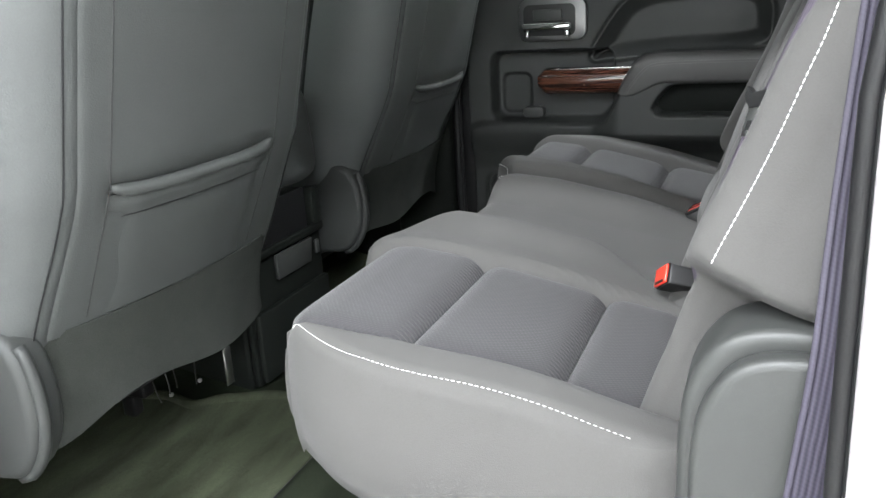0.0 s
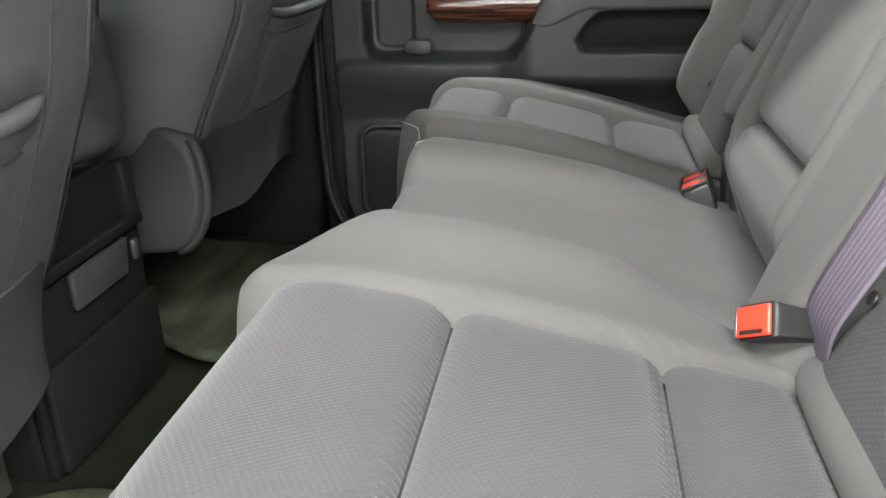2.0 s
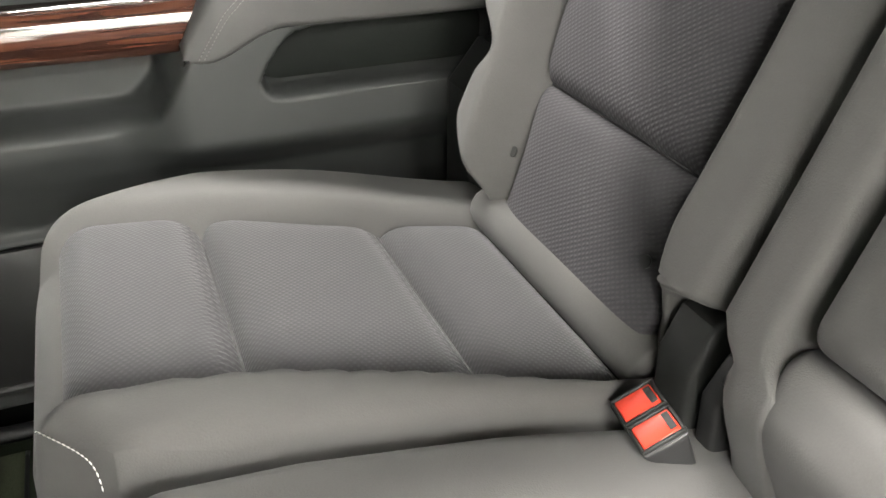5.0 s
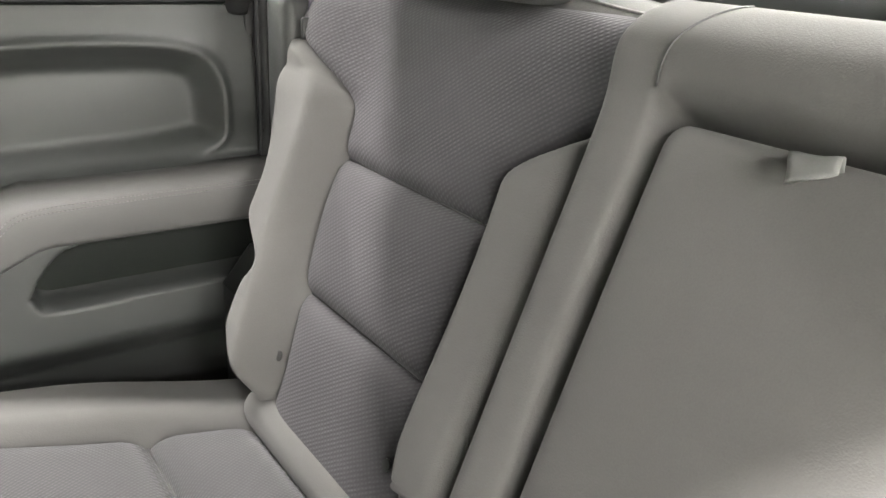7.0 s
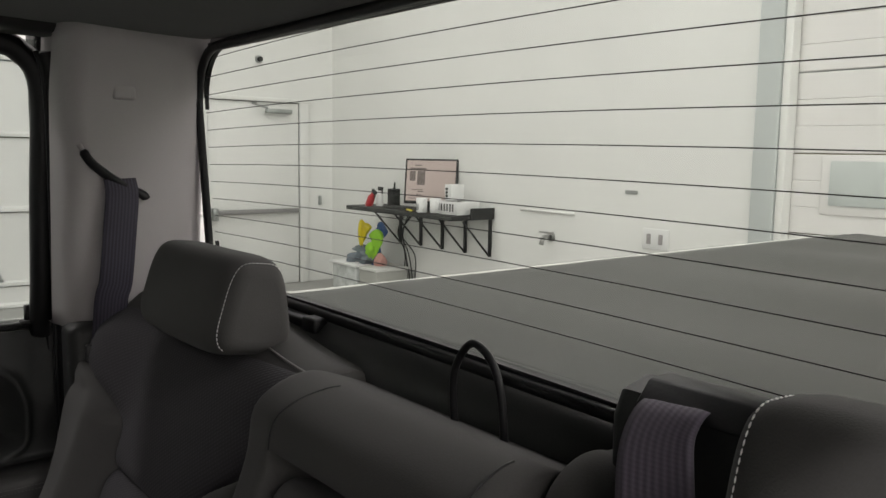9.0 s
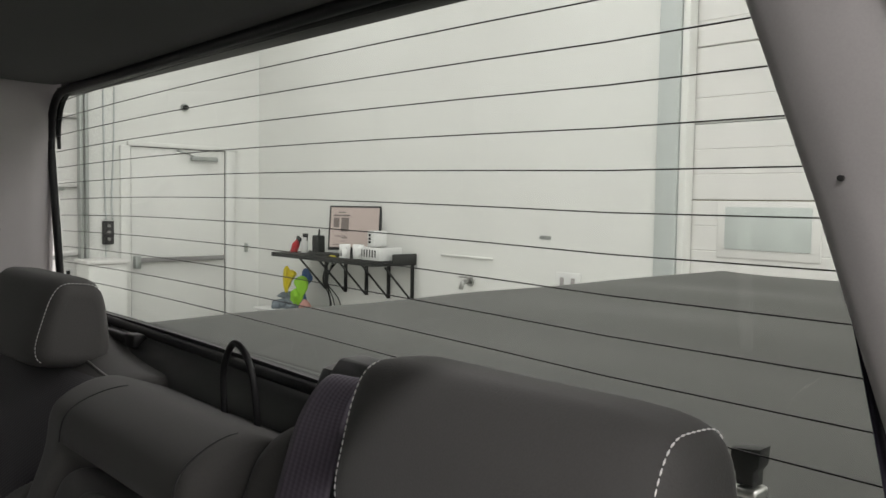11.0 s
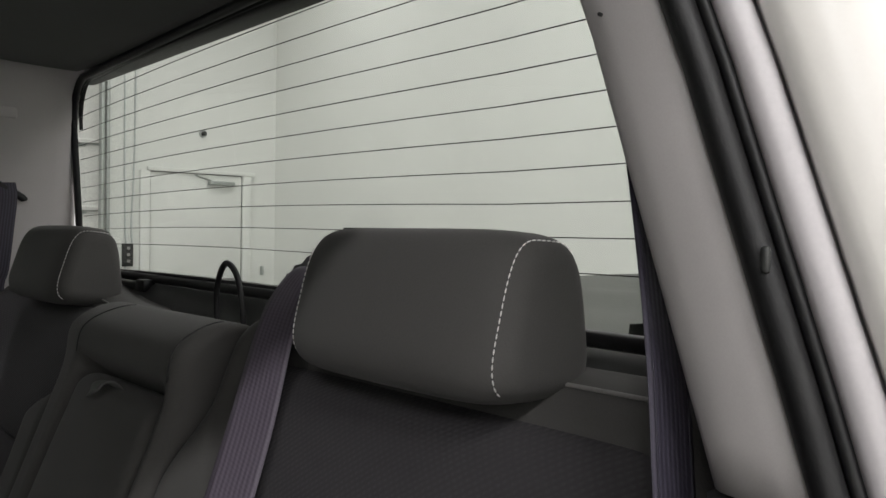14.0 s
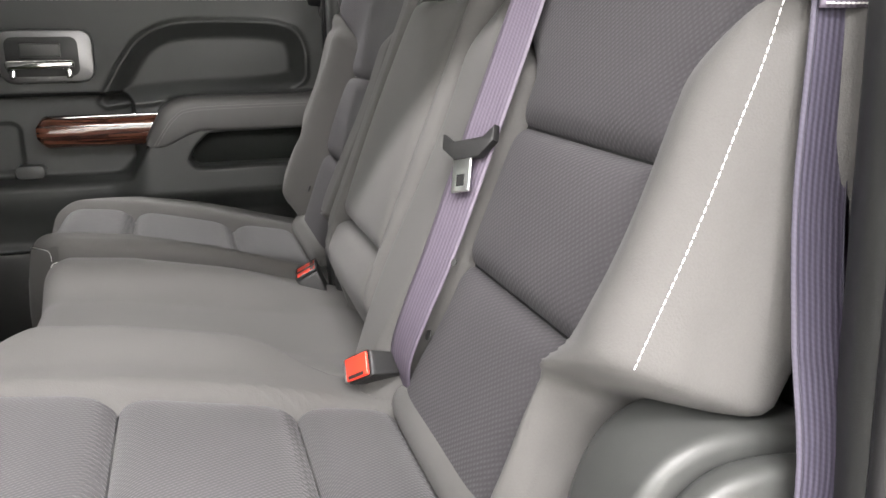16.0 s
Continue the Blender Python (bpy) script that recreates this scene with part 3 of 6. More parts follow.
for k in range(5):
    by = SY0 + 0.03 + k * 0.36
    br = part("bracket", box((SX1 - 0.035, by - 0.012, SZ - 0.36), (SX1 - 0.005, by + 0.012, SZ - 0.001), 0.002), M_BLACK, shelf)
    part("strut", tube([(SX1 - 0.03, by, SZ - 0.35), (SX0 + 0.16, by, SZ - 0.012)], 0.011, 6), M_BLACK, br)

mon = thing("monitor", (5.1, 5.88, SZ + 0.045), "black flat computer monitor showing a pale window", "monitor")
mrot = pose(5.08, 5.88, SZ + 0.045, 0, 0, 36) @ pose(0, 0, 0, 0, 9, 0)
part("casing", box((-0.015, -0.272, 0.065), (0.03, 0.272, 0.515), 0.006, m=mrot), M_BLACK, mon)
scr = part("screen", box((-0.0185, -0.252, 0.092), (-0.0152, 0.252, 0.495), 0, m=mrot), glow_mat("screen_glow", (0.42, 0.34, 0.315), 0.28), mon, "lit pinkish-grey screen")
bar_m = mat("screen_bars", (0.16, 0.13, 0.12), rough=0.5, bump=0.0)
for (ya, za, yb, zb) in ((0.10, 0.44, 0.17, 0.452), (0.05, 0.405, 0.22, 0.422), (0.16, 0.29, 0.22, 0.39), (0.06, 0.25, 0.14, 0.392), (0.08, 0.20, 0.20, 0.207), (0.07, 0.18, 0.13, 0.192), (0.09, 0.15, 0.14, 0.157), (0.06, 0.115, 0.22, 0.121)):
    part("text_bar", box((-0.0205, ya, za), (-0.0188, yb, zb), 0, m=mrot), bar_m, scr)
part("neck", box((0.031, -0.05, 0.019), (0.06, 0.05, 0.25), 0.004, m=mrot), M_BLACK, mon)
part("foot", box((-0.08, -0.16, 0.0), (0.13, 0.16, 0.018), 0.006, m=pose(5.08, 5.88, SZ + 0.0455, 0, 0, 36)), M_BLACK, mon)

TOP = SZ + 0.0455
M_WHITEPL = mat("white_plastic", (0.75, 0.75, 0.74), rough=0.35, bump=0.0, var=0.02)


def basket(y, x, z, w, d, h, label):
    th = thing("paper_tray", (x, y, z), label, "tray")
    for k, (a, b) in enumerate(((0, 0.006), (d - 0.006, d))):
        part("side", box((x + a, y, z), (x + b, y + w, z + h), 0.002), M_WHITEPL, th)
    part("end", box((x + 0.0062, y, z), (x + d - 0.0062, y + 0.006, z + h), 0.002), M_WHITEPL, th)
    part("end", box((x + 0.0062, y + w - 0.006, z), (x + d - 0.0062, y + w, z + h), 0.002), M_WHITEPL, th)
    part("base", box((x + 0.0062, y + 0.0062, z), (x + d - 0.0062, y + w - 0.0062, z + 0.005), 0), M_WHITEPL, th)
    hm = M_DARKGREY
    for r in range(3):
        for c in range(6):
            yy = y + 0.05 + c * (w - 0.08) / 6
            part("hole", box((x - 0.002, yy, z + 0.03 + r * (h - 0.05) / 3), (x - 0.0004, yy + 0.018, z + 0.052 + r * (h - 0.05) / 3), 0), hm, th)
    return th


basket(5.24, 4.90, TOP, 0.33, 0.28, 0.12, "white perforated plastic tray on the shelf")
basket(5.47, 5.02, TOP + 0.122, 0.10, 0.16, 0.15, "small white perforated box on a white tray")


def mug(y, x, label):
    th = thing("mug", (x, y, TOP), label, "mug", "mugs on the shelf")
    a = np.linspace(0, 2 * np.pi, 20, endpoint=False)
    prof = [(0.0, 0.004), (0.046, 0.002), (0.052, 0.01), (0.054, 0.14), (0.050, 0.14), (0.048, 0.012), (0.0, 0.010)]
    part("cup", grid(np.array([[(x + r * math.cos(t), y + r * math.sin(t), TOP + z) for r, z in prof] for t in a]), close_u=True), M_WHITEPL, th)
    part("handle", tube(smooth_line([(x - 0.02, y - 0.046, TOP + 0.11), (x - 0.035, y - 0.085, TOP + 0.10), (x - 0.035, y - 0.085, TOP + 0.05), (x - 0.02, y - 0.046, TOP + 0.04)], 12), 0.006, 6), M_WHITEPL, th)
    return th


mug(5.68, 4.83, "white mug with a dark print")
part("print", box((4.778, 5.665, TOP + 0.03), (4.782, 5.695, TOP + 0.09), 0), M_DARKGREY, bpy.data.objects["mug"])
mug(5.56, 4.90, "plain white mug beside the trays")
kb = thing("keyboard", (4.9, 6.17, TOP), "dark keyboard lying on the shelf", "keyboard")
part("case", box((4.84, 5.98, TOP), (5.0, 6.36, TOP + 0.02), 0.004), M_BLACK, kb)
part("keys", box((4.852, 5.995, TOP + 0.0204), (4.988, 6.345, TOP + 0.026), 0.002), M_DARKGREY, kb)
cup = thing("pen_cup", (5.05, 6.48, TOP), "black pen holder with dark pens", "pen holder")
part("cup", box((5.02, 6.43, TOP), (5.12, 6.53, TOP + 0.19), 0.01), M_BLACK, cup)
for k in range(4):
    part("pen", tube([(5.07, 6.46 + 0.013 * k, TOP + 0.15), (5.06 + 0.01 * k, 6.45 + 0.02 * k, TOP + 0.26 - 0.02 * k)], 0.007, 6), M_BLACK, cup)


def spray_bottle(y, x, lean, body_m, label):
    th = thing("spray_bottle", (x, y, TOP), label, "bottle", "bottles on the shelf")
    m = pose(x, y, TOP, lean, 0, 0)
    prof = [(0.0, 0.0), (0.038, 0.0), (0.04, 0.01), (0.04, 0.11), (0.018, 0.15), (0.014, 0.165), (0.0, 0.165)]
    a = np.linspace(0, 2 * np.pi, 16, endpoint=False)
    part("bottle", grid(np.array([[m @ Vector((r * math.cos(t), r * math.sin(t), z)) for r, z in prof] for t in a]), close_u=True), body_m, th)
    hd = part("spray_head", box((-0.015, -0.05, 0.1655), (0.015, 0.02, 0.205), 0.006, m=m), M_BLACK, th)
    part("trigger", box((-0.006, -0.055, 0.13), (0.006, -0.045, 0.165), 0.003, m=m), M_BLACK, hd)


spray_bottle(6.70, 4.90, 30, mat("red_plastic", (0.5, 0.03, 0.035), rough=0.4, bump=0.0), "tilted red spray bottle")
spray_bottle(6.64, 5.0, 0, M_WHITEPL, "white spray bottle with a black head")
solo("computer_mouse", prism([(4.86 + 0.03 * math.cos(t), 5.90 + 0.05 * math.sin(t)) for t in np.linspace(0, 2 * np.pi, 14, endpoint=False)], 2, TOP, TOP + 0.03, 0.012), M_BLACK, "small black computer mouse on the shelf", "mouse")
solo("marker_pen", tube([(4.80, 5.80, TOP + 0.011), (4.84, 5.94, TOP + 0.011)], 0.010, 8), mat("yellow_plastic", (0.75, 0.62, 0.04), rough=0.4, bump=0.0), "yellow marker lying on the shelf", "marker")

# rags and a bag hung below the shelf, a tub and a carton under it
M_YEL, M_BLU, M_GRN, M_PNK = (mat(n, c, rough=0.9, var=0.2, fine=200, bump=0.4) for n, c in (("yellow_cloth", (0.72, 0.58, 0.03)), ("blue_cloth", (0.05, 0.12, 0.30)), ("green_cloth", (0.30, 0.62, 0.05)), ("pink_cloth", (0.62, 0.34, 0.30))))


def rag(name, c, size, material, seed, label, category="cloth"):
    """A crumpled hanging cloth: a folded closed lump."""
    rnd = np.random.RandomState(seed)
    ph = rnd.uniform(0, 6.3, 6)
    a, h = np.linspace(0, 2 * np.pi, 30, endpoint=False), np.linspace(0, 1, 16)
    A, H = np.meshgrid(a, h, indexing="ij")
    env = np.sin(np.pi * np.clip(H * 0.92 + 0.06, 0, 1)) ** 0.6
    r = env * (1 + 0.28 * np.sin(3 * A + ph[0] + 3 * H) + 0.18 * np.sin(5 * A + ph[1] - 4 * H) + 0.10 * np.sin(9 * A + ph[2]))
    pts = np.stack([c[0] + size[0] * r * np.cos(A), c[1] + size[1] * r * np.sin(A), c[2] + size[2] * (H - 0.5) + 0.03 * np.sin(2 * A + ph[3]) * (1 - H)], -1)
    return solo(name, grid(pts, cap=True, close_u=True), material, label, category, "cleaning cloths")


rag("hanging_cloth", (4.92, 6.86, 0.26), (0.035, 0.055, 0.26), M_YEL, 1, "bright yellow cloth hanging under the shelf")
rag("hanging_cloth", (4.94, 6.80, 0.31), (0.03, 0.075, 0.09), M_YEL, 11, "yellow cloth knotted on a hook")
rag("hanging_cloth", (5.06, 6.70, 0.27), (0.04, 0.070, 0.20), M_BLU, 2, "blue cloth hanging under the shelf")
rag("hanging_cloth", (4.96, 6.62, 0.20), (0.05, 0.085, 0.20), M_GRN, 8, "bright green cloth draped under the shelf")
rag("hanging_cloth", (4.94, 6.70, 0.08), (0.05, 0.090, 0.16), M_GRN, 17, "end of a bright green cloth")
rag("hanging_cloth", (5.0, 6.72, 0.03), (0.06, 0.09, 0.26), M_BLU, 4, "blue rag standing on a heap")
rag("hanging_cloth", (4.98, 6.60, -0.03), (0.06, 0.05, 0.16), M_PNK, 5, "pink cloth at the end of the heap")
M_RAG = mat("grey_cloth", (0.20, 0.23, 0.26), rough=0.9, var=0.4, scale=300, fine=90, bump=0.6, bump_dist=0.01, stain=0.5)
for k, (ry, rz, rs) in enumerate(((6.98, -0.03, 0.10), (6.86, 0.00, 0.11), (6.76, -0.04, 0.08), (6.90, 0.06, 0.07))):
    rag("hanging_cloth", (4.93 + 0.03 * (k % 2), ry, rz), (0.09, rs, 0.10), M_RAG, 20 + k, "blue-grey rags heaped on a tub")
tub = thing("plastic_tub", (5.0, 7.0, GROUND), "clear plastic storage tub of rags under the shelf", "tub")
part("body", prism([(4.78, 6.76), (5.22, 6.76), (5.22, 7.24), (4.78, 7.24)], 2, GROUND, -0.11, 0.02), mat("cloudy_plastic", (0.56, 0.58, 0.57), rough=0.25, var=0.1, scale=60, fine=60, bump=0.1, stain=0.4), tub)
part("rim", prism([(4.75, 6.73), (5.25, 6.73), (5.25, 7.27), (4.75, 7.27)], 2, -0.1095, -0.08, 0.008), M_WHITEPL, tub)
carton = thing("carton", (5.0, 6.55, GROUND), "white box with a grey side standing under the shelf", "box")
part("body", box((4.80, 6.40, GROUND), (5.20, 6.72, -0.125), 0.006), mat("grey_board", (0.40, 0.40, 0.37), rough=0.8, var=0.03, bump=0.05), carton)
part("lid", box((4.79, 6.39, -0.124), (5.21, 6.725, -0.09), 0.006), mat("white_board", (0.66, 0.66, 0.63), rough=0.8, var=0.03, bump=0.05), carton)
for k in range(5):
    y0 = 6.50 - 0.05 * k
    solo("power_cable", tube(smooth_line([(5.22, y0, SZ - 0.002), (5.15 - 0.02 * k, y0 + 0.04 * math.sin(k * 2.1), SZ - 0.22), (5.2, y0 - 0.05 * math.cos(k * 1.3), SZ - 0.45), (5.24, y0 + 0.02, -0.2), (5.22, y0, GROUND + 0.01)], 24), 0.006, 6),
         M_BLACK, "thin black cable hanging below the shelf", "cable", "cables under the shelf")
# fittings on the rear wall
val = thing("wall_tap", (WALL_X, 4.42, 0.39), "small metal hose tap on the white wall", "tap")
part("spout", tube([(WALL_X, 4.42, 0.40), (WALL_X - 0.10, 4.42, 0.40), (WALL_X - 0.13, 4.42, 0.34)], 0.022, 8), M_STEEL, val)
part("lever", box((WALL_X - 0.08, 4.34, 0.435), (WALL_X - 0.05, 4.50, 0.45), 0.004), M_STEEL, val)
part("flange", tube([(WALL_X - 0.0, 4.42, 0.40), (WALL_X - 0.012, 4.42, 0.40)], 0.045, 12), M_STEEL, val)
solo("wall_label", box((WALL_X - 0.006, 3.51, 0.815), (WALL_X - 0.002, 3.63, 0.845), 0), M_GREYMETAL, "small grey plate on the white wall", "plate")
out = thing("wall_socket", (WALL_X, 3.3, 0.48), "white double power socket on the wall", "socket")
part("plate", box((WALL_X - 0.012, 3.20, 0.40), (WALL_X - 0.002, 3.44, 0.56), 0.004), M_WHITEPL, out)
for yy in (3.25, 3.36):
    part("outlet", box((WALL_X - 0.016, yy, 0.44), (WALL_X - 0.0125, yy + 0.04, 0.52), 0.003), M_PILLAR, out)
solo("wall_conduit", tube([(WALL_X - 0.012, 4.15, 0.62), (WALL_X - 0.012, 4.80, 0.62)], 0.010, 8), M_WALL, "thin white conduit on the wall", "conduit")


# tint of the unseen front windows, set to hold light back
M_FRONTGLASS = glass_mat("tinted_glass", (0.58, 0.62, 0.60))
# ---- truck cab ----
FLOOR = 0.08
MID = 0.015          # the cab's centre line in y
# carpeted floor with a low tunnel
gx, gy = np.meshgrid(np.linspace(-1.6, 0.62, 90), np.linspace(-0.74, 0.78, 60), indexing="ij")
gz = FLOOR - 0.004 + 0.05 * np.exp(-((gy - MID) / 0.16) ** 4) * sst(-0.35, -0.75, gx) + 0.05 * sst(-0.62, -0.95, gx) + 0.02 * sst(0.0, 0.4, gx)
gz += 0.003 * np.sin(gx * 17 + gy * 9) * np.cos(gy * 13)
top = np.stack([gx, gy, gz], -1)
low = np.stack([gx, gy, np.full_like(gz, -0.02)], -1)
k = np.concatenate([top, low[::-1]], 0)
solo("cab_floor", grid(k, close_u=True), M_CARPET, "dark green-black carpeted cab floor", "floor", kind="structure")


def floor_mat(x0, x1, y0, y1, side, label):
    """A carpet mat whose border towards the tunnel is turned up and wavy, with a bound edge."""
    th = thing("floor_mat", ((x0 + x1) / 2, (y0 + y1) / 2, FLOOR), label, "floor mat", "cab floor mats")
    U, V = np.meshgrid(np.linspace(0, 1, 60), np.linspace(0, 1, 50), indexing="ij")
    X = x0 + (x1 - x0) * U
    wave = 0.045 * sst(-0.44, -0.54, X) + 0.035 * sst(-0.55, -0.60, X) + 0.008 * np.sin(X * 40)
    Y = y0 + wave + (y1 - y0 - wave) * V if side > 0 else y0 + (y1 - wave - y0) * V
    e = V if side > 0 else 1 - V
    Z = FLOOR + 0.008 + 0.020 * np.exp(-e * 12) + 0.003 * np.sin(V * 14 + U * 5) * np.exp(-U * 2)
    Z = np.maximum(Z, FLOOR + 0.006 + 0.05 * sst(-0.62, -0.95, X) + 0.02 * sst(0.0, 0.4, X))
    t = np.stack([X, Y, Z], -1)
    b = np.stack([X, Y, Z - 0.006], -1)
    part("mat_pad", grid(np.concatenate([t, b[::-1]], 0), close_u=True), M_MAT, th)
    inner = t[:, 0] if side > 0 else t[:, -1]
    part("binding", tube(inner, 0.010, 8), M_MAT, th, "turned-up bound edge")
    part("rear_hem", tube(t[-1] + np.array((0.002, 0, -0.003)), 0.0035, 6), M_RUBBER, th, "thin black rear hem")
    return th


floor_mat(-0.80, -0.304, -0.70, -0.125, -1, "dark green-grey carpet floor mat behind the driver seat")
floor_mat(-0.80, -0.250, 0.20, 0.735, 1, "dark green-grey carpet floor mat behind the passenger seat")
fm = tagged(thing("carpet_runner", (-0.1, 0.0, FLOOR), "dark green carpet on the floor before the rear bench", "carpet"), kind="structure")
gx, gy = np.meshgrid(np.linspace(-0.300, 0.05, 30), np.linspace(-0.73, 0.76, 60), indexing="ij")
gz = FLOOR + 0.006 + 0.004 * np.sin(gx * 19 + gy * 7) * np.cos(gy * 11)
part("pile", grid(np.concatenate([np.stack([gx, gy, gz], -1), np.stack([gx, gy, np.full_like(gz, FLOOR - 0.01)], -1)[::-1]], 0), close_u=True), M_PILE, fm)

# headliner: a shallow dome, open nowhere
gu, gy = np.meshgrid(np.linspace(0, 1, 70), np.linspace(-0.62, 0.70, 60), indexing="ij")
gx = -1.6 + (0.588 - 0.034 * (0.695 - gy) + 1.6) * gu ** 0.8         # its rear edge follows the glass
yy = (gy - 0.04) / 0.66
gz = 1.335 - 0.045 * np.abs(yy) ** 5 - 0.069 * sst(0.05, 0.57, gx) * (1 - 0.85 * np.abs(yy) ** 5) - 0.03 * sst(-1.0, -1.6, gx)
under = np.stack([gx, gy, gz], -1)
over = np.stack([gx, gy, np.full_like(gz, 1.39)], -1)
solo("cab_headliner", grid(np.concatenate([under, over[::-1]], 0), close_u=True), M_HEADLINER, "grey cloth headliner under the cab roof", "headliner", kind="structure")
solo("cab_roof", box((-1.7, -0.72, 1.392), (0.66, 0.78, 1.44), 0.03, 3), M_PAINT, "white painted steel cab roof", "roof", kind="structure")

# rear wall below the window and the rear glass
WB, WT, WXB, WXT = 0.922, 1.262, 0.612, 0.592        # glass: bottom and top height, x at bottom and top
rw = tagged(thing("cab_rear_wall", (0.62, MID, 0.5), "black trimmed back wall of the cab under the rear window", "wall"), kind="structure")
part("trim_panel", prism([(0.604, 0.916), (0.590, 0.914), (0.574, 0.898), (0.566, 0.880), (0.560, 0.84), (0.556, 0.70), (0.556, 0.05), (0.638, 0.05), (0.638, 0.916)], 1, -0.72, 0.75, 0.004), M_GREY, rw)
part("outer_skin", box((0.640, -0.74, -0.2), (0.665, 0.78, 0.86), 0.01), M_PAINT, rw)


def wx(z, y=0.695):
    """The glass leans and stands a little askew across the cab."""
    return WXB + (WXT - WXB) * (z - WB) / (WT - WB) - 0.034 * (0.695 - y)


def rounded(y0, z0, y1, z1, low, n=8, high=None):
    """A rectangle with rounded corners, of radius low below and high above."""
    pts, up = [], high or low
    for cy, cz, a, r in ((y1 - up, z1 - up, 0, up), (y0 + up, z1 - up, 90, up), (y0 + low, z0 + low, 180, low), (y1 - low, z0 + low, 270, low)):
        for k in range(n + 1):
            t = radians(a + 90 * k / n)
            pts.append((cy + r * math.cos(t), cz + r * math.sin(t)))
    return pts


win = tagged(thing("window_1", (0.60, MID, WB), "rear cab window with printed heating lines", "window"), kind="structure")
WY0, WY1 = -0.66, 0.695
outline = rounded(WY0, WB, WY1, WT, 0.055, high=0.085)
pane = part("pane", mesh_from([(wx(z, y), y, z) for y, z in outline] + [(wx(z, y) + 0.004, y, z) for y, z in outline],
            [list(range(len(outline))), list(range(2 * len(outline) - 1, len(outline) - 1, -1))] +
            [(i, (i + 1) % len(outline), len(outline) + (i + 1) % len(outline), len(outline) + i) for i in range(len(outline))], smooth=False), M_GLASS, win)
pane.visible_shadow = False
loop = np.array([(wx(z, y) - 0.004, y, z) for y, z in outline + outline[:2]])
part("seal", tube(loop, 0.0065, 8), M_RUBBER, win, "black rubber window seal")
def glass_strip(y0, y1, za, zb, back, front):
    """A thin strip along the glass between two heights."""
    v, f = [], [(0, 1, 3, 2)]
    n = 13
    for k in range(n):
        y = y0 + (y1 - y0) * k / (n - 1)
        up = 0.0065 * max(0.0, 1 - ((y - 0.13) / 0.56) ** 2)          # the lines are bowed a little
        v += [(wx(z, y) + o, y, z + up) for z in (za, zb) for o in (-front, back)]
        if k:
            a, b = 4 * k - 4, 4 * k
            f += [(a, a + 2, b + 2, b), (a + 1, b + 1, b + 3, a + 3), (a, b, b + 1, a + 1), (a + 2, a + 3, b + 3, b + 2)]
    f.append((4 * n - 4, 4 * n - 2, 4 * n - 1, 4 * n - 3))
    return mesh_from(v, f, smooth=False)


for k in range(12):
    z = 1.247 - 0.0254 * k
    inset = 0.02 if 0 < k < 11 else 0.045
    part("heating_line", glass_strip(WY0 + inset, WY1 - inset, z - 0.0004, z + 0.0004, -0.0004, 0.0012), M_RUBBER, win)
# painted corners of the body round the glass
for cy, cz, a in ((WY1, WT, 0), (WY0, WT, 90), (WY0, WB, 180), (WY1, WB, 270)):
    arc = outline[(a // 90) * 9:(a // 90) * 9 + 9]
    ring = [(cy, cz), *arc]
    n = len(ring)
    part("corner", mesh_from([(wx(z, y) + o, y, z) for o in (0.0055, 0.012) for y, z in ring],
         [list(range(n)), list(range(2 * n - 1, n - 1, -1))] + [(i, (i + 1) % n, n + (i + 1) % n, n + i) for i in range(n)], smooth=False), M_RUBBER, win)
# black band along the glass's top and bottom edge
part("border", glass_strip(WY0 + 0.05, WY1 - 0.05, WB - 0.004, WB + 0.004, 0.008, 0.003), M_RUBBER, win)
part("border", glass_strip(WY0 + 0.05, WY1 - 0.05, WT - 0.003, WT + 0.006, 0.008, 0.003), M_RUBBER, win)
part("frit", glass_strip(WY0 + 0.06, WY1 - 0.06, WT - 0.0065, WT - 0.0035, -0.0004, 0.0010), M_FLANGE, win, "grey dotted print under the upper edge")
# body around the window
solo("cab_rear_header", box((0.618, -0.72, WT + 0.012), (0.66, 0.78, 1.39), 0.008), M_DARKGREY, "dark rear header above the cab window", "header", kind="structure")

# far rear pillar trim with its belt slot
def skin(points, thick, along=(0, 1, 0)):
    """A curved panel from rows of points, given a thickness."""
    p = np.asarray(points, float)
    q = p + np.asarray(along, float) * thick
    return grid(np.concatenate([p, q[::-1]], 0), close_u=True)


zz = np.linspace(0.86, 1.285, 18)
far_rows = []
for z in zz:
    lean = 0.10 * (z - 0.86)
    flare = 0.03 * sst(1.18, 1.285, z)
    far_rows.append([(x, y - lean - flare * 0.8, z) for x, y in ((0.395, 0.775), (0.402, 0.742), (0.412, 0.727), (0.432, 0.722), (0.50, 0.722), (0.56, 0.722), (0.59, 0.724), (0.602, 0.735))])
farp = tagged(thing("rear_pillar_trim", (0.5, 0.74, 0.86), "pale grey plastic rear pillar trim with a belt slot", "pillar trim"), kind="structure")
part("panel", skin(far_rows, 0.06), M_PILLAR, farp)
sl = smooth_line([(0.424, 0.694, 1.114), (0.434, 0.694, 1.098), (0.455, 0.697, 1.080), (0.48, 0.699, 1.064), (0.507, 0.700, 1.050), (0.512, 0.700, 1.043)], 16)
part("belt_slot", tube(sl, [0.004, *[0.0065] * 15, 0.004], 8), M_RUBBER, farp, "black curved belt slot")
part("slot_rim", tube(sl + np.array((-0.004, 0.0025, 0.0085)), 0.0035, 8), M_PILLAR, farp)
part("cover_cap", box((0.465, 0.684, 1.185), (0.497, 0.694, 1.212), 0.004), M_PILLAR, farp)
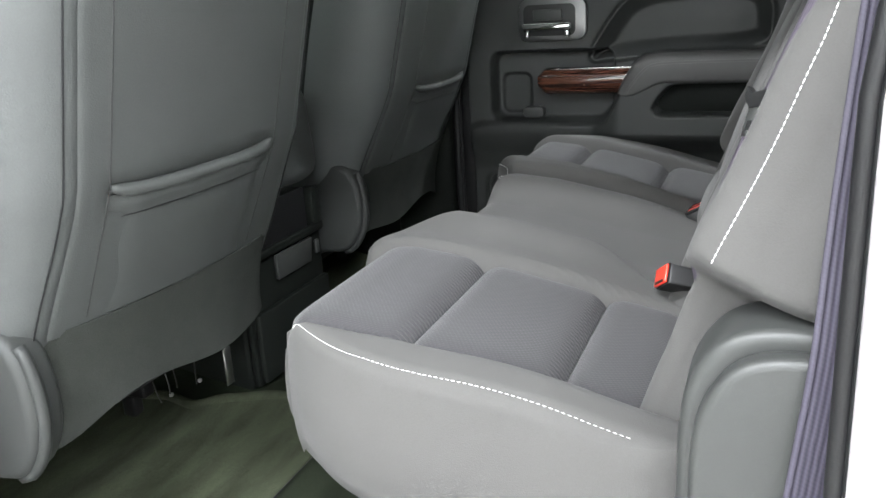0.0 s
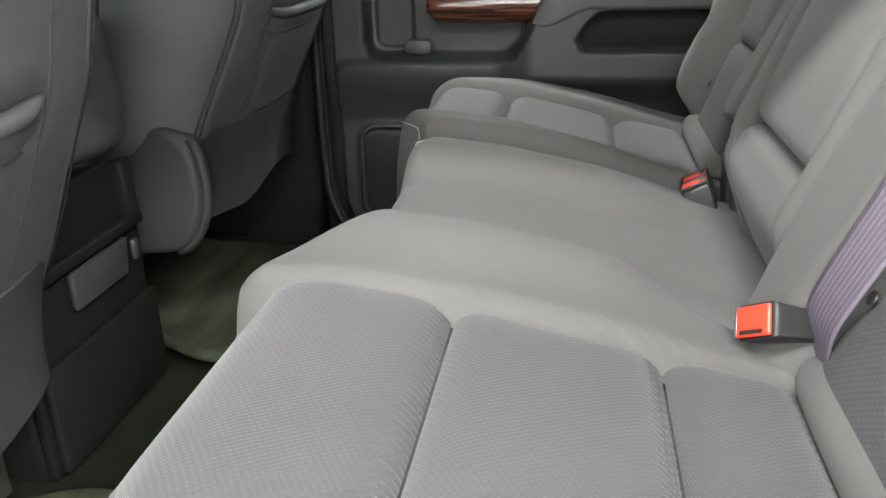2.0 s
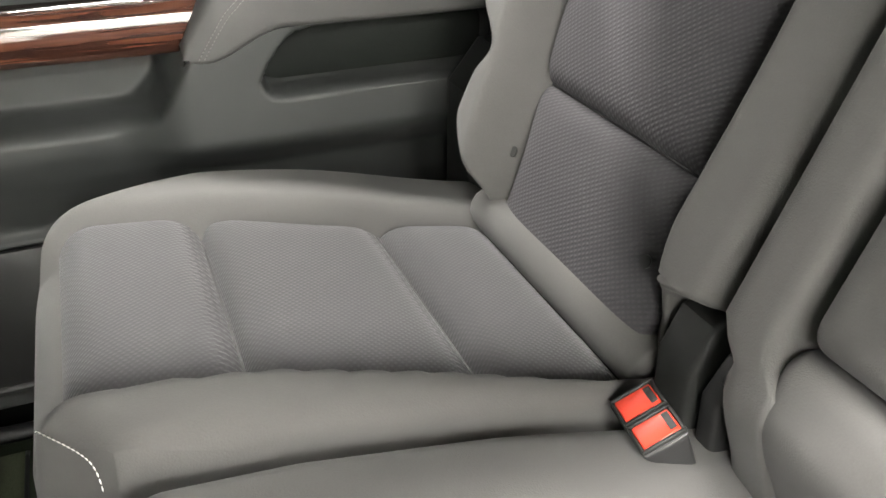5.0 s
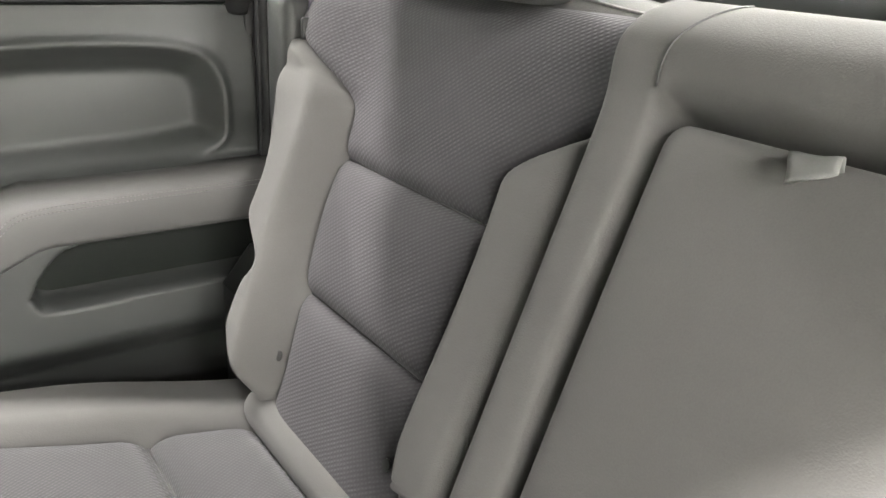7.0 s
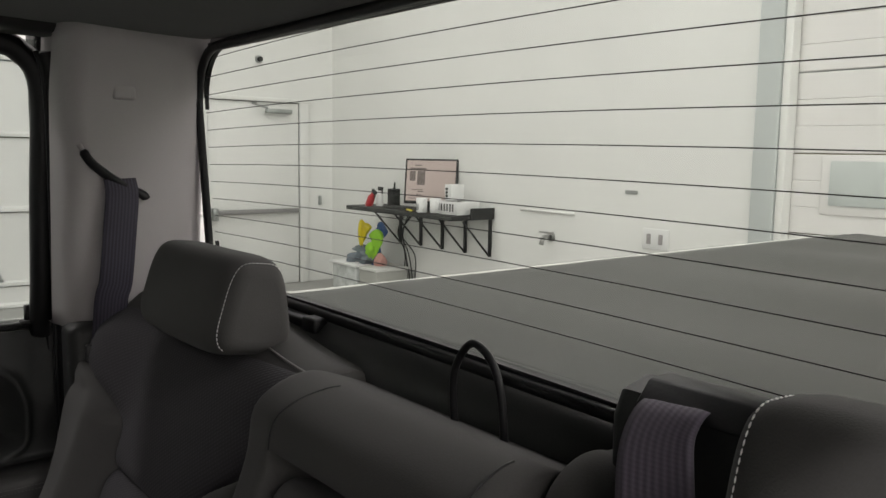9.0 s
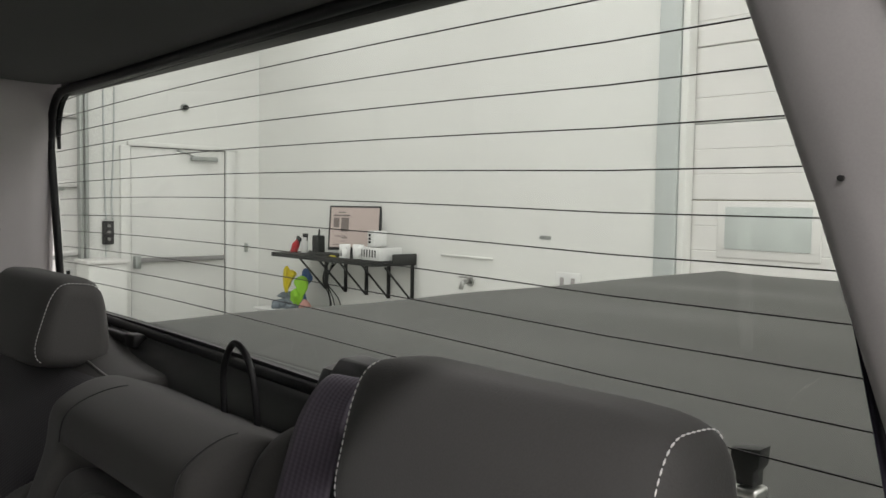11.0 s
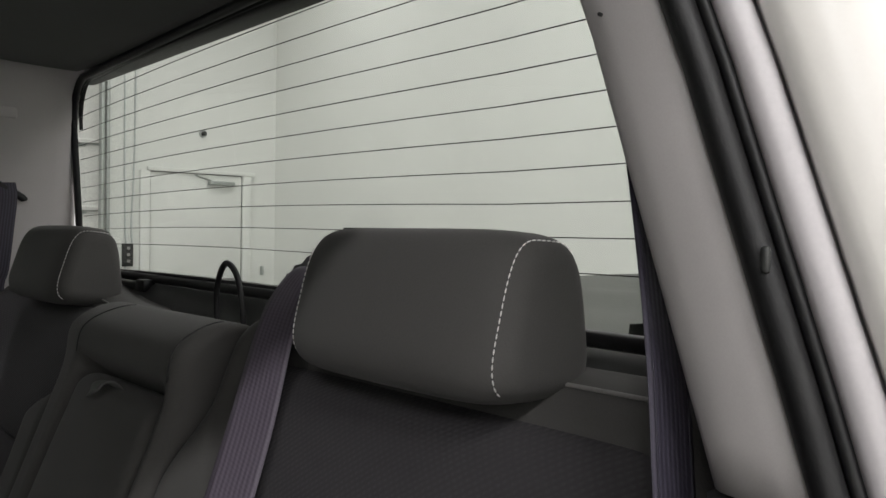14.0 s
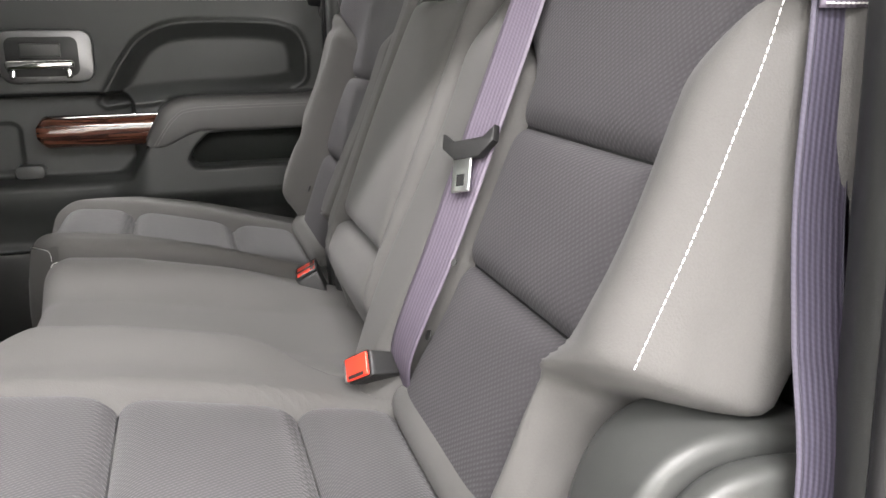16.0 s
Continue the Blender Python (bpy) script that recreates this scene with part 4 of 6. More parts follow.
part("lower_trim", box((0.40, 0.70, 0.30), (0.60, 0.76, 0.868), 0.015, 3), M_DARKGREY, farp, "dark lower pillar trim")
# near rear pillar: trim, seals and painted jamb along the open doorway
def near_line(z, kind):
    up, low = max(0.0, z - 0.86), min(0.0, z - 0.86)
    if kind == "inner":
        return np.array((0.455 - 0.10 * max(0.0, z - 1.10), -0.676 + 0.342 * up + 0.06 * low, z))
    return np.array((0.455 - 0.10 * max(0.0, z - 1.08) - 0.024 * float(sst(0.92, 0.72, z)), -0.722 + 0.345 * up + 0.06 * low, z))


nearp = tagged(thing("rear_pillar_trim", (0.5, -0.66, 0.87), "pale grey plastic pillar trim beside the open doorway", "pillar trim"), kind="structure")
rows_n = []
for z in np.linspace(0.876, 1.30, 18):
    i, o = near_line(z, "inner"), near_line(z, "outer")
    rows_n.append([o + (0.006, -0.002, 0), o + (0.0, 0.0, 0), o * 0.66 + i * 0.34 + (-0.003, 0, 0), o * 0.33 + i * 0.67 + (-0.004, 0, 0), i + (-0.002, -0.001, 0), i + (0.002, 0.004, 0), i + (0.010, 0.008, 0), i + (0.07, 0.006, 0), i + (0.12, 0.0, 0), i + (0.14, -0.01, 0)])
part("panel", skin(rows_n, 0.02, (0.8, -0.6, 0)), M_PILLAR, nearp)
d0 = near_line(1.110, "inner") * 0.78 + near_line(1.110, "outer") * 0.22 + np.array((-0.0035, 0.0, 0))
part("screw_plug", tube([d0, d0 + (-0.002, 0, 0)], 0.0011, 8), M_DARKGREY, nearp)
low_rows = []
for z in np.linspace(0.25, 0.874, 12):
    i, o = near_line(z, "inner"), near_line(z, "outer")
    low_rows.append([o + (0.004, -0.004, 0), o + (-0.004, 0.0, 0), o * 0.5 + i * 0.5 + (-0.009, 0, 0), i + (-0.007, 0.0, 0), i + (0.0, 0.008, 0), i + (0.13, 0.004, 0)])
part("lower_trim", skin(low_rows, 0.02, (0.8, -0.6, 0)), M_DARKGREY, nearp, "dark lower pillar trim")
def jamb_line(off, n=24):
    return np.array([near_line(z, "outer") + (off[0], off[1], 0) for z in np.linspace(0.2, 1.32, n)])


door_frame_near = tagged(thing("doorway_jamb", (0.55, -0.75, 0.2), "white painted doorway jamb with black rubber seals", "door jamb"), kind="structure")
part("seal", tube(jamb_line((0.001, -0.0075)), 0.008, 10), M_RUBBER, door_frame_near, "black rubber door seal")
part("seal", tube(jamb_line((0.007, -0.0175)), 0.0035, 8), M_RUBBER, door_frame_near)
strip = [[p + (0.016, -0.018, 0), p + (0.008, -0.0205, 0), p + (0.005, -0.026, 0), p + (0.008, -0.034, 0), p + (0.016, -0.0370, 0)] for p in jamb_line((0, 0))]
part("flange", skin(strip, 0.012, (1, 0.2, 0)), M_FLANGE, door_frame_near, "white flange with its shade painted in grey")
strip = [[p + (0.022, -0.0360, 0), p + (0.0135, -0.0415, 0), p + (0.015, -0.054, 0), p + (0.022, -0.072, 0), p + (0.045, -0.094, 0), p + (0.18, -0.110, 0)] for p in jamb_line((0, 0))]
part("body_edge", skin(strip, 0.012, (0.9, 0.4, 0)), M_PAINT, door_frame_near, "white painted body edge")
bump_at = near_line(0.985, "outer") + np.array((-0.006, -0.014, 0))
part("bumper", box(bump_at - np.array((0.002, 0.002, 0.006)), bump_at + np.array((0.002, 0.002, 0.006)), 0.0015), M_GREY, door_frame_near)
# rocker and header of the near doorway, front structure that closes the cab
sill = tagged(thing("door_sill", (-0.1, -0.75, 0.0), "dark plastic sill of the open doorway", "sill"), kind="structure")
part("cover", box((-1.5, -0.80, -0.05), (0.52, -0.742, 0.085), 0.02, 3), M_DARKGREY, sill)
part("rocker", box((-1.6, -0.86, -0.22), (0.60, -0.802, 0.03), 0.02, 3), M_PAINT, sill)
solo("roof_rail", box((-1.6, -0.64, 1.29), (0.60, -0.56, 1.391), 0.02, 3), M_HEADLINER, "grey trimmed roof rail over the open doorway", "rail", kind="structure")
solo("roof_rail", box((-1.6, 0.695, 1.27), (0.60, 0.78, 1.391), 0.02, 3), M_DARKGREY, "dark roof rail over the closed doors", "rail", kind="structure")

# ---- far rear door, closed ----
def sd_round(X, Z, x0, z0, x1, z1, r):
    """Distance outside (plus) or inside (minus) a rounded rectangle."""
    qx = np.abs(X - (x0 + x1) / 2) - (x1 - x0) / 2 + r
    qz = np.abs(Z - (z0 + z1) / 2) - (z1 - z0) / 2 + r
    return np.hypot(np.maximum(qx, 0), np.maximum(qz, 0)) + np.minimum(np.maximum(qx, qz), 0) - r


def sd_poly(X, Z, pts):
    """Distance outside (plus) or inside (minus) a closed outline."""
    d, odd = np.full(X.shape, 9.0), np.zeros(X.shape, bool)
    for (ax, az), (bx, bz) in zip(pts, np.roll(pts, -1, 0)):
        ex, ez = bx - ax, bz - az
        t = np.clip(((X - ax) * ex + (Z - az) * ez) / max(ex * ex + ez * ez, 1e-12), 0, 1)
        d = np.minimum(d, np.hypot(X - ax - t * ex, Z - az - t * ez))
        if abs(ez) > 1e-12:
            odd ^= ((az > Z) != (bz > Z)) & (X < ex * (Z - az) / ez + ax)
    return np.where(odd, -d, d)


DX0, DX1, DZ0, DZ1 = -0.405, 0.405, 0.075, 0.845
X, Z = np.meshgrid(np.linspace(DX0, DX1, 230), np.linspace(DZ0, DZ1, 220), indexing="ij")
skew = Z - 0.03 * np.clip(X + 0.24, 0, 1)                      # the upper lines climb a little towards the back
Y = np.full_like(X, 0.800)
Y += 0.018 * sst(0.70, 0.845, skew)                             # shoulder falls back to the glass
bowl = sd_poly(X, skew, smooth_line([(-0.068, 0, 0.632), (-0.045, 0, 0.668), (-0.012, 0, 0.718), (0.020, 0, 0.756), (0.060, 0, 0.777), (0.12, 0, 0.786), (0.25, 0, 0.782), (0.325, 0, 0.768), (0.352, 0, 0.735), (0.356, 0, 0.690), (0.346, 0, 0.655), (0.28, 0, 0.640), (0.10, 0, 0.638), (-0.02, 0, 0.630), (-0.06, 0, 0.626)], 60)[:, (0, 2)])
Y += 0.030 * sst(0.002, -0.036, bowl)
Y -= 0.007 * np.exp(-((bowl - 0.004) / 0.006) ** 2)                     # raised lip round the bowl
block = sd_poly(X, Z, smooth_line([(0.44, 0, 0.652), (0.25, 0, 0.652), (0.105, 0, 0.650), (0.062, 0, 0.636), (0.036, 0, 0.602), (0.008, 0, 0.553), (-0.018, 0, 0.508), (-0.050, 0, 0.484), (-0.10, 0, 0.478), (-0.30, 0, 0.480), (-0.385, 0, 0.470), (-0.395, 0, 0.42), (-0.36, 0, 0.39), (0.0, 0, 0.385), (0.44, 0, 0.385)], 70)[:, (0, 2)])
Y -= (0.016 + 0.034 * sst(-0.07, 0.02, X)) * sst(0.006, -0.014, block) * sst(0.39, 0.455, Z)
slot = sd_poly(X, Z, smooth_line([(0.098, 0, 0.518), (0.106, 0, 0.504), (0.125, 0, 0.499), (0.25, 0, 0.500), (0.385, 0, 0.502), (0.398, 0, 0.520), (0.398, 0, 0.560), (0.385, 0, 0.574), (0.25, 0, 0.574), (0.155, 0, 0.573), (0.130, 0, 0.563), (0.108, 0, 0.538)], 60)[:, (0, 2)])
Y += 0.068 * sst(0.003, -0.005, slot)
pocket = np.maximum(sd_round(X, Z, -0.330, 0.480, -0.005, 0.66, 0.030), (X - 0.0) * 0.8 + (0.52 - Z) * 0.45)
Y += 0.056 * sst(0.003, -0.007, pocket)
inner = sd_round(X, Z, -0.315, 0.495, -0.235, 0.60, 0.02)
Y += 0.010 * sst(0.003, -0.006, inner)
Y += 0.022 * sst(0.42, 0.34, Z)                                  # lower part steps back
spk = sd_round(X, Z, -0.350, 0.128, -0.10, 0.333, 0.035)
Y -= 0.010 * np.exp(-(spk / 0.009) ** 2)
Y += 0.012 * sst(0.0, -0.008, spk)
ox = sst(0.012, 0.0, X - DX0)
Y += 0.03 * ox
corner = np.hypot(np.maximum(-0.30 - X, 0), np.maximum(0.19 - Z, 0))
Y += 0.04 * sst(0.095, 0.115, corner)
front = np.stack([X, Y, Z], -1)
back = np.stack([X, np.full_like(Y, 0.885), Z], -1)
door = tagged(thing("door_2", (0.0, 0.84, DZ0), "closed rear cab door with a dark grey plastic panel", "door"), kind="structure")
part("panel", grid(np.concatenate([front, back[::-1]], 0), close_u=True), M_DOOR, door)
part("speaker_grille", prism(rounded(-0.345, 0.134, -0.105, 0.327, 0.032), 1, 0.812, 0.8225, 0.002), M_BLACK, door, "black mesh speaker grille")
# near-black plate paints in the shade deep inside the armrest slot
part("slot_shade", prism(rounded(0.104, 0.502, 0.396, 0.572, 0.024), 1, 0.806, 0.8165, 0.002), M_CONSOLE_SHADE, door)
# armrest pad with a stitched seam
rows_a = []
for x in np.linspace(0.014, 0.405, 56):
    zt = float(np.interp(x, (0.014, 0.03, 0.053, 0.08, 0.105, 0.41), (0.566, 0.598, 0.632, 0.646, 0.650, 0.651)))
    zb = 0.545 + 0.034 * sst(0.03, 0.13, x)
    yo = 0.750 - 0.006 * sst(0.014, 0.06, x)
    rows_a.append([(x, 0.80, zb - 0.002), (x, yo + 0.006, zb), (x, yo + 0.0015, zb + 0.003), (x, yo, zb + 0.008), (x, yo, zt - 0.018), (x, yo + 0.004, zt - 0.007), (x, yo + 0.014, zt - 0.001), (x, 0.80, zt + 0.002)])
armp = part("armrest", grid(np.array(rows_a), cap=True), M_DOORPAD, door, "padded vinyl armrest")
for off in (0.0, 0.006):
    seam = smooth_line([(0.030 + off, 0.7455, 0.553), (0.050 + off, 0.7435, 0.583), (0.070 + off * 0.8, 0.7432, 0.608 - off * 0.6), (0.104, 0.7432, 0.627 - off), (0.20, 0.7432, 0.631 - off), (0.40, 0.7432, 0.632 - off)], 60)
    part("stitching", stitches(seam, 0.003, 0.0015, 0.0006), M_SEAM, armp)
# wood trim with a bright rim
wl = []
for x in np.linspace(-0.192, 0.052, 40):
    u = min(1.0, (x + 0.192) / 0.02)
    e = math.sqrt(max(0.0, 1 - (1 - u) ** 2))
    lo_, hi_ = 0.583 - 0.033 * e, 0.585 + 0.033 * e
    wl.append([(x, 0.796, lo_), (x, 0.778, lo_ + 0.006 * e), (x, 0.766, 0.575), (x, 0.764, 0.597), (x, 0.772, hi_ - 0.006 * e), (x, 0.79, hi_)])
wood = part("wood_trim", grid(np.array(wl), cap=True), M_WOOD, door, "glossy dark wood trim")
part("bright_rim", tube(smooth_line([(-0.185, 0.782, 0.598), (-0.165, 0.779, 0.612), (-0.05, 0.779, 0.6155), (0.05, 0.779, 0.6155)], 24), 0.0022, 6), M_CHROME, wood)
part("cup", prism(rounded(-0.252, 0.484, -0.195, 0.512, 0.012), 1, 0.825, 0.858, 0.004), M_GREY, door)
# inner handle
bez = part("handle_bezel", prism(rounded(-0.246, 0.684, -0.070, 0.788, 0.026), 1, 0.786, 0.802, 0.005), M_BEZEL, door, "bright satin handle surround")
part("handle_bowl", prism(rounded(-0.232, 0.697, -0.098, 0.774, 0.016), 1, 0.7845, 0.7858, 0.0005), M_DARKGREY, bez)
part("lock_switch", box((-0.205, 0.776, 0.735), (-0.130, 0.7843, 0.762), 0.003), M_GREY, bez)
han = part("handle", box((-0.232, 0.762, 0.712), (-0.105, 0.783, 0.730), 0.007, 3), M_CHROME, door, "chrome door handle")
part("handle_foot", box((-0.226, 0.766, 0.694), (-0.214, 0.786, 0.711), 0.003), M_CHROME, han)
part("handle_foot", box((-0.123, 0.766, 0.694), (-0.111, 0.786, 0.711), 0.003), M_CHROME, han)
# glass, upper frame and seals
gl = mesh_from([(-0.42, 0.842, 0.84), (0.395, 0.842, 0.84), (0.395, 0.800, 1.27), (-0.42, 0.800, 1.27), (-0.42, 0.846, 0.84), (0.395, 0.846, 0.84), (0.395, 0.804, 1.27), (-0.42, 0.804, 1.27)],
               [(0, 1, 2, 3), (7, 6, 5, 4), (0, 4, 5, 1), (1, 5, 6, 2), (2, 6, 7, 3), (3, 7, 4, 0)], smooth=False)
pg = part("pane", gl, M_SIDEGLASS, door)
pg.visible_shadow = False
fl_ = smooth_line([(0.389, 0.824, 0.838), (0.390, 0.806, 0.90), (0.393, 0.796, 1.05), (0.396, 0.785, 1.17), (0.390, 0.781, 1.222), (0.370, 0.779, 1.248), (0.335, 0.778, 1.262), (0.20, 0.778, 1.272), (0.0, 0.778, 1.278), (-0.42, 0.778, 1.28)], 60)
part("window_frame", tube(fl_, 0.017, 10), M_RUBBER, door, "black window frame")
part("sill_seal", box((-0.42, 0.818, 0.846), (0.385, 0.838, 0.856), 0.003), M_RUBBER, door)
part("lock_knob", tube([(0.372, 0.822, 0.855), (0.372, 0.822, 0.882)], 0.005, 8), M_BLACK, door)
part("knob_base", tube([(0.372, 0.822, 0.853), (0.372, 0.822, 0.860)], 0.012, 10), M_BLACK, door)
part("outer_skin", box((-0.44, 0.886, -0.10), (0.44, 0.90, 0.85), 0.006), M_PAINT, door)
# seals at the door's front and rear edge and along the sill
DS1 = ([(-0.425, 0.785, 1.25), (-0.428, 0.79, 0.8), (-0.428, 0.79, 0.3), (-0.415, 0.79, 0.17), (-0.365, 0.785, 0.10), (-0.25, 0.78, 0.082), (0.2, 0.78, 0.082)], 0.012)
DS2 = ([(0.412, 0.785, 0.25), (0.414, 0.79, 0.6), (0.412, 0.782, 0.9), (0.408, 0.765, 1.18), (0.395, 0.757, 1.25)], 0.014)
for pts, r in (DS1, DS2):
    sl_ = thing("door_seal", pts[0], "black rubber seal round the closed door", "seal")
    ln = smooth_line(pts, 50)
    part("bulb", tube(ln, r, 8), M_RUBBER, sl_)
    part("lip", tube(ln + np.array((0.0, -0.004, 0.0)) + np.array((math.copysign(0.012, -pts[1][0]), 0, 0)), 0.004, 6), M_RUBBER, sl_)
# added black blocks that shut out light through the door's gaps
solo("door_gap_filler", box((-0.47, 0.835, 0.02), (-0.395, 0.868, 1.30), 0.004), M_RUBBER, "black filler block in the gap before the closed door", "liner", kind="structure")
solo("door_gap_filler", box((0.395, 0.812, 0.02), (0.60, 0.868, 1.30), 0.004), M_RUBBER, "black filler block in the gap behind the closed door", "liner", kind="structure")
# near-black colour here paints in the shadow round the passenger seat
solo("b_pillar_trim", box((-0.62, 0.765, 0.03), (-0.442, 0.86, 1.32), 0.02, 3), M_CONSOLE_SHADE, "dark plastic pillar trim between the doors, blackened for shade", "pillar trim", kind="structure")
solo("far_sill", box((-1.5, 0.755, 0.0), (0.58, 0.88, 0.072), 0.015, 3), M_CONSOLE_SHADE, "dark plastic sill under the closed doors, blackened for shade", "sill", kind="structure")
solo("front_door_far", box((-1.6, 0.80, 0.073), (-0.625, 0.88, 0.85), 0.015, 3), M_CONSOLE_SHADE, "dark plastic panel of the front cab door, blackened for seat shadow", "door", kind="structure")
# near front door is unseen; added closed to keep light out
nfd = tagged(thing("front_door_near", (-1.05, -0.78, 0.1), "unseen front cab door, added closed to block light", "door"), kind="structure")
part("panel", box((-1.6, -0.82, 0.09), (-0.52, -0.75, 0.86), 0.015, 3), M_DOOR, nfd)
part("pane", box((-1.56, -0.765, 0.861), (-0.60, -0.760, 1.29), 0), M_FRONTGLASS, nfd)
part("window_frame", box((-0.60, -0.80, 0.861), (-0.50, -0.70, 1.30), 0.01), M_DARKGREY, nfd)
part("pane", box((-1.56, 0.80, 0.852), (-0.625, 0.805, 1.29), 0), M_FRONTGLASS, bpy.data.objects["door_2"])
# near rear door, swung open on its front hinge; unseen, it blocks hall light
opened = tagged(thing("door_3", (-0.46, -0.86, 0.0), "rear cab door standing open beside the cab", "door"), kind="structure")
mo = pose(-0.47, -0.87, 0.0, 0, 0, 242)
part("panel", box((0.0, -0.035, 0.08), (0.80, 0.035, 0.85), 0.02, 3, mo), M_DOOR, opened)
part("outer_skin", box((0.0, -0.050, -0.08), (0.80, -0.0355, 0.86), 0.006, 2, mo), M_PAINT, opened, "white painted outer skin")
part("pane", box((0.02, -0.004, 0.861), (0.76, 0.002, 1.26), 0, m=mo), M_SIDEGLASS, opened)
part("window_frame", tube([mo @ Vector(q) for q in ((0.02, 0, 0.84), (0.03, 0, 1.27), (0.70, 0, 1.27), (0.77, 0, 1.20), (0.80, 0, 0.84))], 0.018, 8), M_RUBBER, opened, "black window frame")
# unseen windscreen, dashboard and pillars limit the light from ahead
shield = tagged(thing("windscreen", (-1.62, MID, 0.82), "unseen tinted windscreen that dims light from the front", "windscreen"), kind="structure")
part("pane", box((-1.625, -0.66, 0.822), (-1.618, 0.72, 1.389), 0), M_FRONTGLASS, shield)
solo("cab_dashboard", box((-1.95, -0.72, 0.0), (-1.60, 0.78, 0.82), 0.06, 4), M_DARKGREY, "dark dashboard at the front of the cab", "dashboard", kind="structure")
solo("front_pillar", box((-1.66, -0.74, 0.80), (-1.56, -0.66, 1.39), 0.015), M_PAINT, "white front roof pillar", "pillar", kind="structure")
solo("front_pillar", box((-1.66, 0.72, 0.80), (-1.56, 0.80, 1.39), 0.015), M_PAINT, "white front roof pillar", "pillar", kind="structure")

# ---- load bed with soft cover ----
bed = thing("tonneau_cover", (1.9, MID, 0.80), "dark grey soft vinyl cover stretched over the load bed", "tonneau cover")
gx, gy = np.meshgrid(np.linspace(0.76, 2.93, 80), np.linspace(-0.74, 0.77, 50), indexing="ij")
v = (gy - MID) / 0.755
u = (gx - 0.76) / 2.17
gz = 0.874 - 0.010 * (1 - v ** 6) * (0.6 + 0.4 * np.cos(u * np.pi * 8)) - 0.022 * sst(0.955, 1.0, np.abs(v)) - 0.02 * sst(0.985, 1.0, u)
gz += 0.0025 * np.sin(gx * 9 + gy * 3) * np.sin(gy * 5)
part("cover_sheet", grid(np.concatenate([np.stack([gx, gy, gz], -1), np.stack([gx, gy, np.full_like(gz, 0.83)], -1)[::-1]], 0), close_u=True), M_TONNEAU, bed)
part("front_rail", box((0.735, -0.74, 0.825), (0.768, 0.77, 0.872), 0.006), M_BLACK, bed)
part("side_rail", box((0.76, 0.771, 0.80), (2.93, 0.80, 0.862), 0.006), M_BLACK, bed)
part("side_rail", box((0.76, -0.77, 0.80), (2.93, -0.741, 0.862), 0.006), M_BLACK, bed)
body = thing("load_bed", (1.9, MID, GROUND + 0.4), "white painted truck load bed", "truck bed")
part("side_panel", box((0.69, 0.802, -0.05), (2.98, 0.93, 0.845), 0.03, 3), M_PAINT, body)
part("side_panel", box((0.69, -0.90, -0.05), (2.98, -0.772, 0.845), 0.03, 3), M_PAINT, body)
part("tailgate", box((2.935, -0.76, 0.0), (2.98, 0.79, 0.845), 0.015, 3), M_PAINT, body)
part("front_panel", box((0.69, -0.76, 0.0), (0.73, 0.79, 0.82), 0.01), M_PAINT, body)
part("bed_floor", box((0.735, -0.765, -0.02), (2.93, 0.797, 0.03), 0.005), M_BLACK, body)


# ---- rear seats ----
T_UP, T_N = np.array((0.371, 0.0, 0.928)), np.array((-0.928, 0.0, 0.371))
B0 = np.array((0.290, 0.0, 0.400))
UPX, UPY, UPZ = np.eye(3)
SEAM1, SEAM2, SEAT_REAR, SEAT_FRONT = 0.0, 0.176, 0.292, -0.192


def seat_z(x):
    """Height of the seat's top along the cab; it falls to the rear."""
    return np.where(x < 0, 0.443 - 0.10 * x - 0.35 * np.clip(-0.10 - x, 0, 1) ** 1.3, 0.443 - 0.205 * x)


def edge_v(x):
    """How far the outer border lies from the middle of the seat; narrow at the front corner."""
    return 0.237 - 0.17 * (np.clip(0.28 - x, 0, 1) / 0.48) ** 4.5


def edge_far(x):
    return 0.252 - 0.115 * (np.clip(0.20 - x, 0, 1) / 0.365) ** 3


